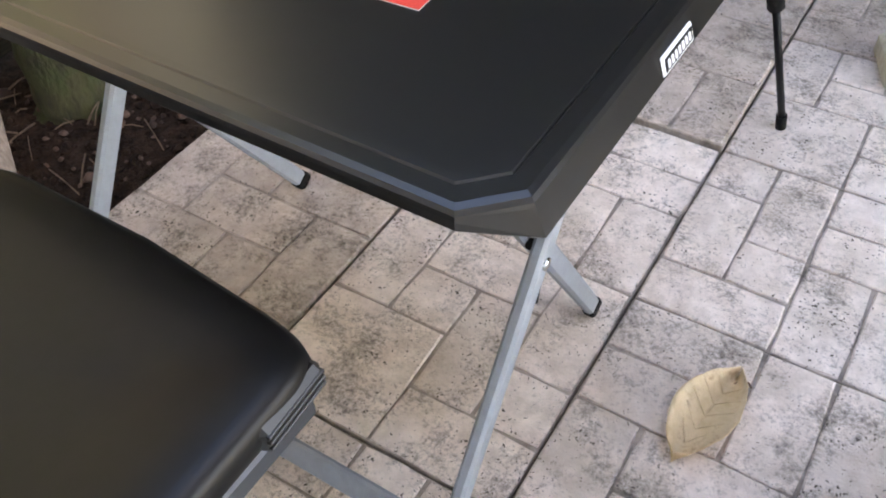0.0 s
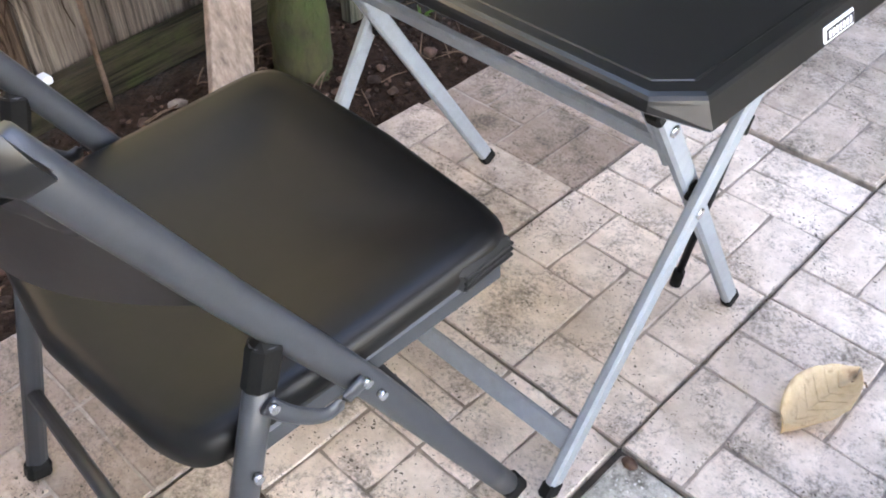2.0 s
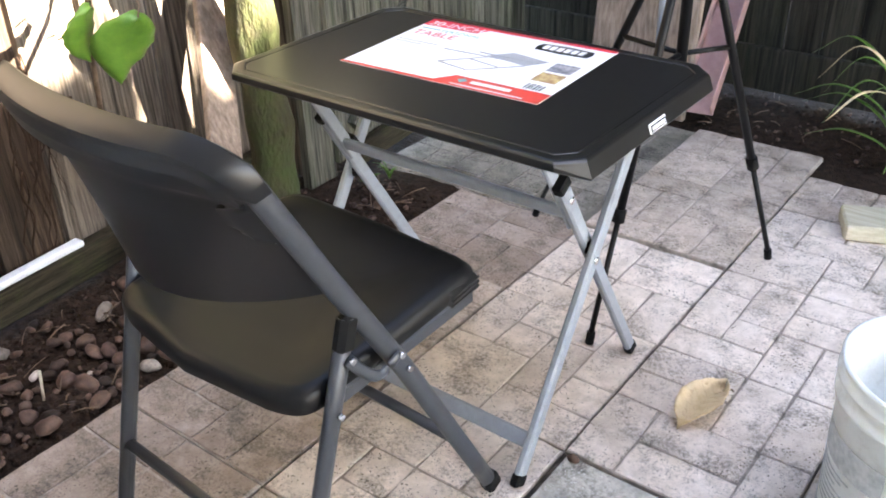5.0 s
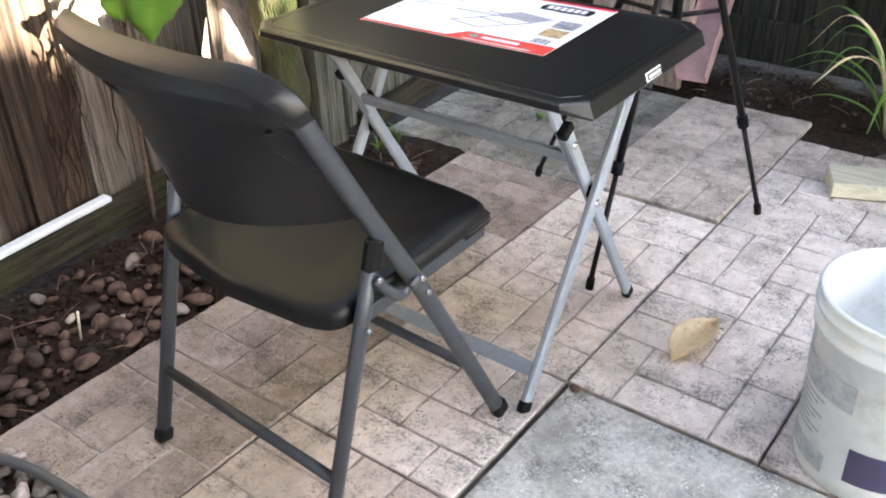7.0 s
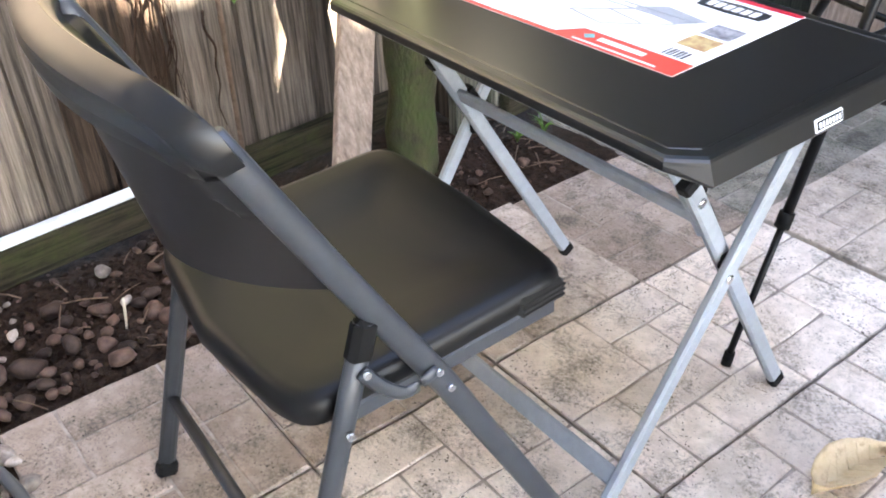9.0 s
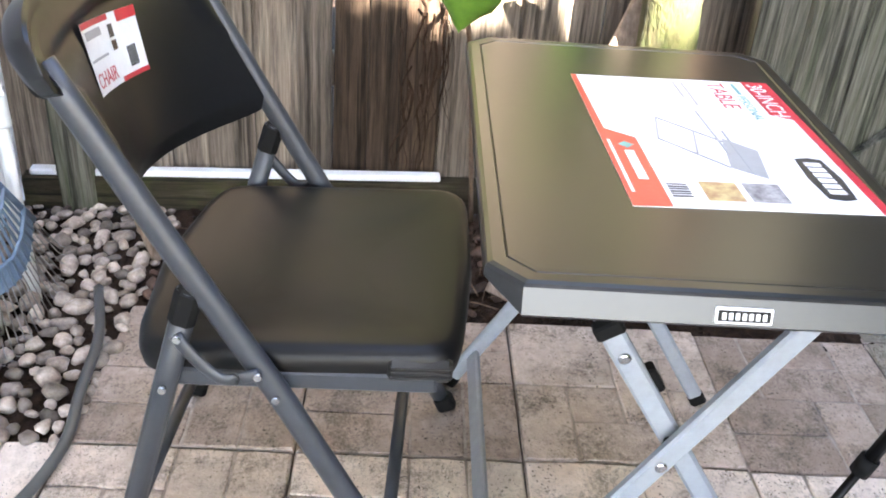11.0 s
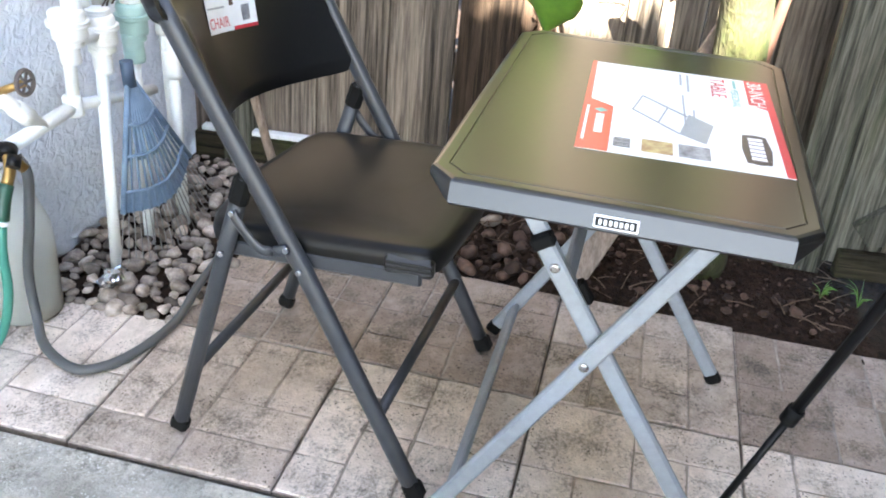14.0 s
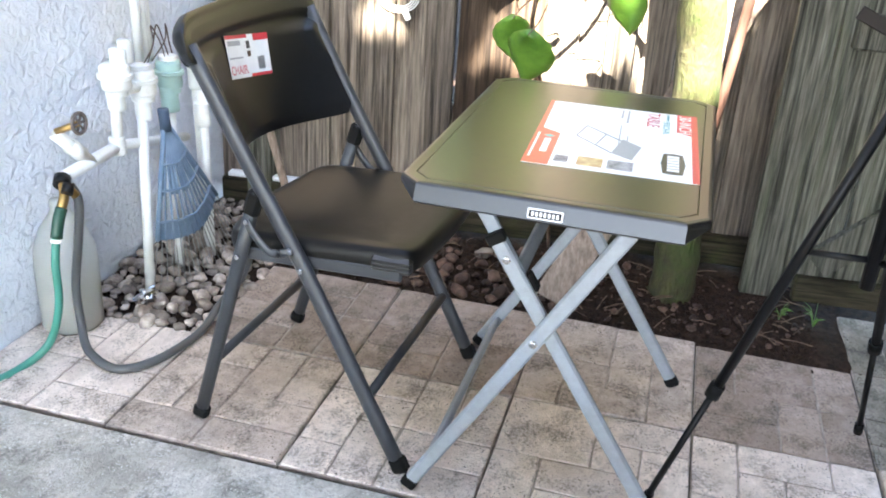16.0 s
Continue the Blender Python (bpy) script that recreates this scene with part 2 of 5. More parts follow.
BLACK_METAL = material("black_anodised_metal", (0.0035, 0.0035, 0.004), (0.005, 0.005, 0.0055), 40, 0.45, 0, 0.05, 300, sheen=0.2)
PVC = material("aged_white_pvc", (0.66, 0.67, 0.64), (0.80, 0.81, 0.79), 12, 0.45, 0, 0.1, 200, stain=(0.50, 0.45, 0.36), stain_scale=7, stain_low=0.58, stain_high=0.8)
PVC_GREEN = plain("pale_green_pvc", (0.36, 0.52, 0.47), 0.45)
BRASS = plain("dull_brass", (0.42, 0.27, 0.10), 0.4, 0.9)
PAPER = plain("white_printed_card", (0.82, 0.82, 0.82), 0.35)
RED = plain("red_print", (0.58, 0.025, 0.05), 0.35)
ORANGE = plain("red_orange_print", (0.68, 0.07, 0.05), 0.35)
INK = plain("black_print", (0.03, 0.03, 0.035), 0.35)
GREYINK = plain("grey_print", (0.33, 0.34, 0.36), 0.35)
TEALINK = plain("teal_print", (0.15, 0.40, 0.40), 0.35)
PHOTO_A = material("indoor_photo_print", (0.05, 0.05, 0.07), (0.45, 0.44, 0.46), 60, 0.35, 0, 0)
PHOTO_B = material("outdoor_photo_print", (0.30, 0.12, 0.06), (0.62, 0.52, 0.25), 60, 0.35, 0, 0)
DRY_LEAF = material("dry_tan_leaf", (0.52, 0.37, 0.19), (0.76, 0.61, 0.40), 30, 0.7, 0, 0.8, 70, stain=(0.33, 0.19, 0.08), stain_scale=30, stain_low=0.53, stain_high=0.72)
GREEN_LEAF = material("green_leaf", (0.045, 0.12, 0.012), (0.12, 0.225, 0.026), 14, 0.45, 0, 0.3, 50, per_object=0.2)
CROWN_LEAF = material("dark_green_leaf", (0.03, 0.075, 0.015), (0.06, 0.13, 0.03), 8, 0.5, 0, 0, per_island=0.3)
HEDGE_LEAF = material("yellow_green_leaf", (0.09, 0.11, 0.02), (0.17, 0.18, 0.035), 8, 0.5, 0, 0, per_island=0.3)
TWIG = material("dry_twig", (0.06, 0.036, 0.022), (0.18, 0.12, 0.08), 40, 0.9, 0, 0.5, 90)


# ---- mesh helpers ----
def part(name, bm, mat, parent=None, label="", smooth=False):
    me = bpy.data.meshes.new(name)
    for e in bm.edges:
        if len(e.link_faces) == 2 and e.calc_face_angle(0) > 0.75:
            e.smooth = False
    bm.to_mesh(me)
    bm.free()
    me.materials.append(mat)
    if smooth:
        me.shade_smooth()
    ob = new(name, me)
    if parent is not None:
        ob.parent = parent
    return tagged(ob, label) if label else ob


def thing(name, label, category, m=None, group="", kind=""):
    ob = new(name)
    ob.empty_display_size = 0.05
    if m is not None:
        ob.matrix_basis = m
    return tagged(ob, label, category, group, kind)


def box(bm, centre, size, turn=None, bevel=0.0, seg=1):
    m = Matrix.Translation(centre) @ (turn.to_4x4() if turn else Matrix()) @ Matrix.Diagonal((*size, 1))
    vs = bmesh.ops.create_cube(bm, size=1, matrix=m)["verts"]
    if bevel:
        es = {e for v in vs for e in v.link_edges}
        bmesh.ops.bevel(bm, geom=list(es), offset=bevel, segments=seg, affect="EDGES", profile=0.5)
    return bm


def fresh_box(centre, size, turn=None, bevel=0.0, seg=1):
    return box(bmesh.new(), centre, size, turn, bevel, seg)


def beam(bm, p, q, wide, deep, side=(1, 0, 0), bevel=0.002):
    """A bar from p to q; wide is measured along side, deep across it."""
    p, q = Vector(p), Vector(q)
    z = (q - p).normalized()
    x = (Vector(side) - z * z.dot(Vector(side))).normalized()
    y = z.cross(x)
    turn = Matrix((x, y, z)).transposed()
    return box(bm, (p + q) / 2, (wide, deep, (q - p).length), turn, bevel)


def smooth_path(pts, n=6):
    """Catmull-Rom points through pts."""
    pts = [Vector(p) for p in pts]
    ext = [pts[0] * 2 - pts[1], *pts, pts[-1] * 2 - pts[-2]]
    out = []
    for a, b, c, d in zip(ext, ext[1:], ext[2:], ext[3:]):
        for k in range(n):
            u = k / n
            out.append(0.5 * ((2 * b) + (c - a) * u + (2 * a - 5 * b + 4 * c - d) * u * u + (3 * b - a - 3 * c + d) * u ** 3))
    return out + [pts[-1]]


def tube(bm, pts, r, seg=10, cap=True, flat=1.0, side=None):
    """A tube along pts; r a number or one for each point; flat squashes it across side."""
    pts = [Vector(p) for p in pts]
    rs = r if isinstance(r, (list, tuple)) else [r] * len(pts)
    rings = []
    x = None
    for i, p in enumerate(pts):
        z = (pts[min(i + 1, len(pts) - 1)] - pts[max(i - 1, 0)]).normalized()
        if side is not None:
            x = Vector(side)
        elif x is None:
            x = Vector((1, 0, 0)) if abs(z.x) < 0.9 else Vector((0, 1, 0))
        x = (x - z * z.dot(x)).normalized()
        y = z.cross(x)
        rings.append([bm.verts.new(p + rs[i] * (math.cos(a) * x + math.sin(a) * y * flat)) for a in (2 * math.pi * k / seg for k in range(seg))])
    for a, b in zip(rings, rings[1:]):
        for k in range(seg):
            f = bm.faces.new((a[k], a[(k + 1) % seg], b[(k + 1) % seg], b[k]))
            f.smooth = True
    if cap:
        bm.faces.new(rings[0][::-1])
        bm.faces.new(rings[-1])
    return bm


def lathe(bm, profile, centre, seg=32):
    """Turns (radius, height) pairs about an upright axis."""
    cx, cy, cz = centre
    rings = [[bm.verts.new((cx + r * math.cos(2 * math.pi * k / seg), cy + r * math.sin(2 * math.pi * k / seg), cz + z)) for k in range(seg)] for r, z in profile]
    for a, b in zip(rings, rings[1:]):
        for k in range(seg):
            f = bm.faces.new((a[k], a[(k + 1) % seg], b[(k + 1) % seg], b[k]))
            f.smooth = True
    return rings


def rings_mesh(bm, rings, cap_first=True, cap_last=True):
    vs = [[bm.verts.new(p) for p in ring] for ring in rings]
    n = len(vs[0])
    for a, b in zip(vs, vs[1:]):
        for k in range(n):
            bm.faces.new((a[k], a[(k + 1) % n], b[(k + 1) % n], b[k]))
    if cap_first:
        bm.faces.new(vs[0][::-1])
    if cap_last:
        bm.faces.new(vs[-1])
    return vs


def words(text, size, m, mat, parent, name="lettering"):
    """Raised flat lettering as a mesh, in the plane of m."""
    cu = bpy.data.curves.new(name, "FONT")
    cu.body, cu.size, cu.extrude = text, size, 0.0001
    tmp = bpy.data.objects.new(name, cu)
    scene.collection.objects.link(tmp)
    dg = bpy.context.evaluated_depsgraph_get()
    me = bpy.data.meshes.new_from_object(tmp.evaluated_get(dg))
    bpy.data.objects.remove(tmp)
    me.materials.clear()
    me.materials.append(mat)
    ob = new(name, me)
    ob.parent, ob.matrix_basis = parent, m
    return ob


# ---- setting ----
Z_OLD = -0.008        # the darker slabs lie a little lower


def in_paving(x, y):
    return (-0.836 < x < 1.7 and -1.21 < y < (1.17 if x < 0 else 1.03)) or (-0.41 < x < 1.7 and y <= -1.2) or (-1.17 < x < -0.8 and 0.38 < y < 1.17) or x > 1.7


def build_ground():
    xs = np.unique(np.concatenate([np.linspace(-60, -2, 16), np.linspace(-2, 1.8, 96), np.linspace(1.8, 60, 16)]))
    ys = np.unique(np.concatenate([np.linspace(-60, -1.8, 14), np.linspace(-1.8, 2.2, 100), np.linspace(2.2, 60, 16)]))
    verts, faces = [], []
    for y in ys:
        for x in xs:
            h = 0.02 * noise.noise((x * 5, y * 5, 0)) + 0.012 * noise.noise((x * 17, y * 17, 3)) - 0.012
            near = all(in_paving(x + a, y + b) for a in (-0.065, 0, 0.065) for b in (-0.065, 0, 0.065))
            if any(in_paving(x + a, y + b) for a in (-0.05, 0, 0.05) for b in (-0.05, 0, 0.05)):
                h = min(h, -0.010)
            verts.append((float(x), float(y), -0.06 if near else h))
    nx = len(xs)
    for j in range(len(ys) - 1):
        for i in range(nx - 1):
            a = j * nx + i
            faces.append((a, a + 1, a + nx + 1, a + nx))
    me = bpy.data.meshes.new("ground")
    me.from_pydata(verts, [], faces)
    me.materials.append(SOIL)
    me.shade_smooth()
    tagged(new("ground", me), "dark damp bare garden soil with crumbs and litter", "ground", kind="structure")


build_ground()

# house wall, with a thin band of foundation showing
tagged(part("wall_house", fresh_box((-0.7, -1.725, 1.4), (1.9, 0.22, 3.0)), STUCCO), "white house wall with rough trowelled stucco", "wall", kind="structure")
# two unseen walls, added to block open sky from reflections
tagged(part("wall_house_return", fresh_box((0.14, -2.583, 1.4), (0.22, 1.494, 3.0)), STUCCO), "unseen white stucco return added to the house wall", "wall", kind="structure")
tagged(part("wall_house_back", fresh_box((2.9, -3.43, 1.4), (5.74, 0.2, 3.0)), STUCCO), "unseen white stucco wall added behind the patio", "wall", kind="structure")
# unseen eave, added to hold back sky light near the house
tagged(part("roof_eave", fresh_box((2.0, -2.45, 2.62), (7.4, 2.3, 0.14), None, 0.01), plain("white_soffit_paint", (0.62, 0.60, 0.56), 0.6)), "unseen white eave added to shade the patio edge", "eave", kind="structure")
# concrete strip
bm = fresh_box((1.355, -1.360, -0.037), (2.69, 1.90, 0.07), None, 0.004)
tagged(part("pavement_concrete", bm, CONCRETE), "grey worn concrete pad flush with the paving", "pavement", kind="structure")
bm = fresh_box((3.345, -0.35, -0.045), (3.4, 3.8, 0.07), None, 0.004)
tagged(part("pavement_concrete_far", bm, CONCRETE), "grey worn concrete pad beyond the paving", "pavement", kind="structure")


def fence_board(parent, centre, wide, high, along, thick=0.018, tilt=0.0, dogear=False, mat=FENCE):
    """One upright board with worn, uneven edges; along is 'x' or 'y'. The foot of the board is at centre."""
    n = 9
    bm = bmesh.new()
    ringset = []
    off = random.uniform(0, 50)
    for k in range(n + 1):
        z = high * k / n
        a = wide / 2 + 0.004 * noise.noise((off, z * 3, 0))
        b = wide / 2 + 0.004 * noise.noise((off + 9, z * 3, 0))
        c = 0.004 * noise.noise((off + 20, z * 1.3, 0)) + tilt * z
        d = thick / 2
        ring = [(-a + c, -d, z), (b + c, -d, z), (b + c - 0.002, d, z), (-a + c + 0.002, d, z)]
        ringset.append([Vector((q[0], q[1], q[2])) if along == "x" else Vector((q[1], q[0], q[2])) for q in ring])
    if along == "y":
        ringset = [r[::-1] for r in ringset]
    rings_mesh(bm, ringset)
    ob = part("board", bm, mat, parent)
    ob.location = centre
    return ob


FX = -1.40
ALONG = pose(-1.302, -1.06, 0, 0, 0, 4.6) @ pose(1.352, 1.06, 0)      # the fence runs a little askew to the paving
fence = thing("wall_fence_side", "weathered grey-brown board fence with dark gaps", "fence", ALONG, kind="structure")
y = -1.68
side = 1
while y < 0.16:
    w = random.uniform(0.085, 0.125)
    side = -side
    # boards in one band of y get the darker colour
    fence_board(fence, (FX + side * 0.0105 + random.uniform(-0.001, 0.001), y + w / 2, random.uniform(0.03, 0.06)), w, 1.85, "y", tilt=random.uniform(-0.012, 0.012), mat=FENCE_DARK if -0.84 < y < -0.62 else FENCE)
    y += w - random.choice((0.004, 0.006, 0.008))
for z in (0.35, 1.5):
    part("rail", fresh_box((FX - 0.042, -0.83, z), (0.04, 1.75, 0.085), None, 0.004), FENCE, fence)
part("post", fresh_box((FX - 0.108, -1.0, 0.95), (0.09, 0.09, 1.9), None, 0.004), FENCE, fence)

# corner post by the house
tagged(part("fence_post", fresh_box((-1.285, -1.455, 0.92), (0.09, 0.09, 1.86), None, 0.006), FENCE_GREEN), "pale green algae-stained square fence post", "fence post")

# timber edging along the fence foot with a white strip on it
edging = tagged(part("timber_edging", fresh_box((-1.350, -0.69, 0.042), (0.05, 1.80, 0.09), None, 0.008, 2), TIMBER), "mossy weathered timber edging at the fence foot", "edging")
edging.matrix_basis = ALONG
strip = tagged(part("white_strip", fresh_box((-1.352, -1.06, 0.095), (0.032, 1.02, 0.016), None, 0.003), plain("white_vinyl", (0.75, 0.77, 0.79), 0.4)), "long white vinyl strip lying on timber edging", "strip")
strip.matrix_basis = ALONG

# gate and its return
gate = thing("gate", "weathered grey-green board gate with a bottom rail", "gate", pose(-1.155, 0.345, 0, 0, 0, 5.5) @ pose(1.04, -0.300, 0))
GX = -1.075
y = 0.19
while y < 1.36:
    w = random.uniform(0.10, 0.14)
    fence_board(gate, (GX, y + w / 2, 0.05), w, 1.8, "y", tilt=random.uniform(-0.006, 0.006), mat=FENCE_GREEN)
    y += w + 0.0015
part("bottom_rail", fresh_box((GX + 0.03, 0.74, 0.060), (0.035, 1.05, 0.075), None, 0.005), TIMBER, gate)
part("top_rail", fresh_box((GX + 0.03, 0.74, 0.79), (0.035, 1.05, 0.09), None, 0.005), FENCE_GREEN, gate)
part("brace", beam(bmesh.new(), (GX + 0.031, 0.26, 0.14), (GX + 0.031, 0.95, 0.78), 0.03, 0.085), FENCE_GREEN, gate)
hinge = part("hinge", fresh_box((GX + 0.051, 0.30, 0.80), (0.006, 0.20, 0.035), Matrix.Rotation(radians(-24), 3, "X"), 0.002), plain("rusty_dark_iron", (0.035, 0.028, 0.025), 0.65, 0.6), gate, "dark rusty iron strap hinge")
bm = bmesh.new()
tube(bm, [(GX + 0.052, 0.37, 0.77), (GX + 0.062, 0.37, 0.77)], 0.012, 10)
part("bolt", bm, STEEL, hinge)
gpost = thing("wall_fence_return", "weathered fence boards beside the gate", "fence", kind="structure")
fence_board(gpost, (-1.205, 0.180, 0), 0.118, 1.9, "y", 0.03, mat=FENCE_GREEN)
for k in range(3):
    fence_board(gpost, (-1.470 + 0.093 * k, 0.190 - 0.004 * k, 0), 0.09, 1.9, "x", 0.02, mat=FENCE)


# far fence, its deep shade put into the board colour
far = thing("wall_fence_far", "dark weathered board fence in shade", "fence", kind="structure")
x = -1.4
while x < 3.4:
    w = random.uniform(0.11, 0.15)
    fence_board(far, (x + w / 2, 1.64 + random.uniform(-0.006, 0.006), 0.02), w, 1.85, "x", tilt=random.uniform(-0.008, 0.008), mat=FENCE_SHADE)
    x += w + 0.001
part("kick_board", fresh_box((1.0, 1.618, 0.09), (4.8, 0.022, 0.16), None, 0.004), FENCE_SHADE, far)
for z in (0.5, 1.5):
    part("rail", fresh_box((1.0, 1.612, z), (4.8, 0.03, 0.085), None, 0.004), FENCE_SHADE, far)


# ---- folding table ----
TOP_Z = 0.684


def build_table():
    tb = thing("folding_table", "small black plastic folding table with silver steel legs", "table", pose(-0.297, -0.311, 0, 0, 0, -0.5))
    L, W, c = 0.376, 0.246, 0.035
    base = [(L, -W + c), (L, W - c), (L - c, W), (-L + c, W), (-L, W - c), (-L, -W + c), (-L + c, -W), (L - c, -W)]
    deep = [1, 1, 0, 0, 1, 1, 0, 0]

    def outline(inset, zs, flare=0.0):
        k = inset
        out = []
        for (px, py), d in zip(base, deep):
            x = px - math.copysign(k if abs(px) > L - 1e-6 else k * 0.6, px)
            y = py - math.copysign(k if abs(py) > W - 1e-6 else k * 0.6, py)
            if d:
                x += math.copysign(flare, px)
            out.append(Vector((x, y, zs[d])))
        return out
    t = TOP_Z
    rings = [outline(0.030, (t, t)), outline(0.024, (t - 0.0002, t - 0.0002)), outline(0.0225, (t - 0.0018, t - 0.0018)), outline(0.021, (t, t)), outline(0.008, (t, t)), outline(0.003, (t - 0.0012, t - 0.0012)),
             outline(0.0005, (t - 0.004, t - 0.004)), outline(0.0, (t - 0.008, t - 0.008), 0.001), outline(0.0, (t - 0.015, t - 0.029), 0.009), outline(0.003, (t - 0.018, t - 0.033), 0.009), outline(0.02, (t - 0.018, t - 0.032), 0.005), outline(0.026, (t - 0.012, t - 0.014))]
    bm = bmesh.new()
    rings_mesh(bm, [r for r in rings])
    bmesh.ops.recalc_face_normals(bm, faces=bm.faces)
    part("tabletop", bm, PLASTIC, tb)
    # maker's plate, a plain shape, on each short side
    for s in (1, -1):
        tip = Matrix.Rotation(radians(-s * 18), 3, "Y")
        plate = part("plate", fresh_box((s * (L + 0.0062), 0.0, t - 0.019), (0.003, 0.056, 0.0165), tip, 0.0014), PAPER, tb, "white-edged black maker's plate")
        part("plate_field", fresh_box((s * (L + 0.0068), 0.0, t - 0.019), (0.003, 0.052, 0.0125), tip, 0.0012), BLACK_METAL, plate)
        for k in range(7):
            part("bar", fresh_box((s * (L + 0.0074), -0.0195 + 0.0065 * k, t - 0.019), (0.003, 0.0042, 0.007), tip, 0.0006), PAPER, plate)
    # legs: two tubes on each side crossing on a bolt
    for s, foot_o, top_o, foot_i, top_i in ((1, (0.270, -0.237), (0.284, 0.126), (0.246, 0.262), (0.262, -0.140)), (-1, (-0.322, -0.240), (-0.308, 0.126), (-0.300, 0.262), (-0.276, -0.140))):
        def on(foot, top, z):
            k = z / 0.625
            return Vector((foot[0] + (top[0] - foot[0]) * k + 0.007, foot[1] + (top[1] - foot[1]) * k + 0.006, z))
        leg = part("leg", beam(bmesh.new(), on(foot_o, top_o, 0.018), on(foot_o, top_o, t - 0.028), 0.016, 0.028, (1, 0, 0), 0.004), SILVER, tb)
        part("foot_cap", beam(bmesh.new(), on(foot_o, top_o, 0.003), on(foot_o, top_o, 0.026), 0.019, 0.031, (1, 0, 0), 0.004), RUBBER, leg)
        leg = part("leg", beam(bmesh.new(), on(foot_i, top_i, 0.018), on(foot_i, top_i, 0.565), 0.016, 0.028, (1, 0, 0), 0.004), SILVER, tb)
        part("foot_cap", beam(bmesh.new(), on(foot_i, top_i, 0.003), on(foot_i, top_i, 0.026), 0.019, 0.031, (1, 0, 0), 0.004), RUBBER, leg)
        # upper tube slides beside the inner leg and is locked by a clip
        dx = Vector((-s * 0.013, 0, 0))
        upper = part("upper_tube", beam(bmesh.new(), on(foot_i, top_i, 0.455) + dx, on(foot_i, top_i, t - 0.028) + dx, 0.010, 0.026, (1, 0, 0), 0.003), SILVER, tb)
        part("lock_clip", beam(bmesh.new(), on(foot_i, top_i, 0.555), on(foot_i, top_i, 0.572), 0.020, 0.034, (1, 0, 0), 0.003), RUBBER, leg)
        part("lock_button", beam(bmesh.new(), on(foot_i, top_i, 0.470) + dx + Vector((0, 0.018, 0)), on(foot_i, top_i, 0.502) + dx + Vector((0, 0.018, 0)), 0.020, 0.014, (1, 0, 0), 0.003), RUBBER, upper)
        for p in (on(foot_o, top_o, 0.385), on(foot_i, top_i, 0.528)):
            bm = bmesh.new()
            tube(bm, [p + Vector((s * 0.006, 0, 0)), p + Vector((s * 0.0105, 0, 0)), p + Vector((s * 0.0118, 0, 0))], [0.0075, 0.0075, 0.004], 12)
            part("bolt", bm, STEEL, tb)
        part("spacer", fresh_box(on(foot_o, top_o, 0.400) - Vector((s * 0.014, -0.004, 0)), (0.012, 0.018, 0.026), None, 0.003), RUBBER, tb)
    part("lower_crossbar", beam(bmesh.new(), (-0.312, -0.186, 0.080), (0.278, -0.186, 0.080), 0.012, 0.030, (0, 0.82, -0.57), 0.003), SILVER, tb)
    part("upper_crossbar", beam(bmesh.new(), (-0.276, -0.054, 0.492), (0.262, -0.054, 0.492), 0.012, 0.028, (0, 0.9, 0.44), 0.003), SILVER, tb)
    for xx in (-0.1, 0.1):
        part("rib", fresh_box((xx, 0, t - 0.019), (0.012, 0.40, 0.012), None, 0.002), PLASTIC, tb)
    part("hinge_rail", beam(bmesh.new(), (-0.31, 0.140, t - 0.026), (0.29, 0.140, t - 0.026), 0.016, 0.016, (0, 1, 0), 0.003), SILVER, tb)
    part("hinge_rail", beam(bmesh.new(), (-0.28, -0.152, t - 0.026), (0.27, -0.152, t - 0.026), 0.016, 0.016, (0, 1, 0), 0.003), SILVER, tb)
    return tb


build_table()


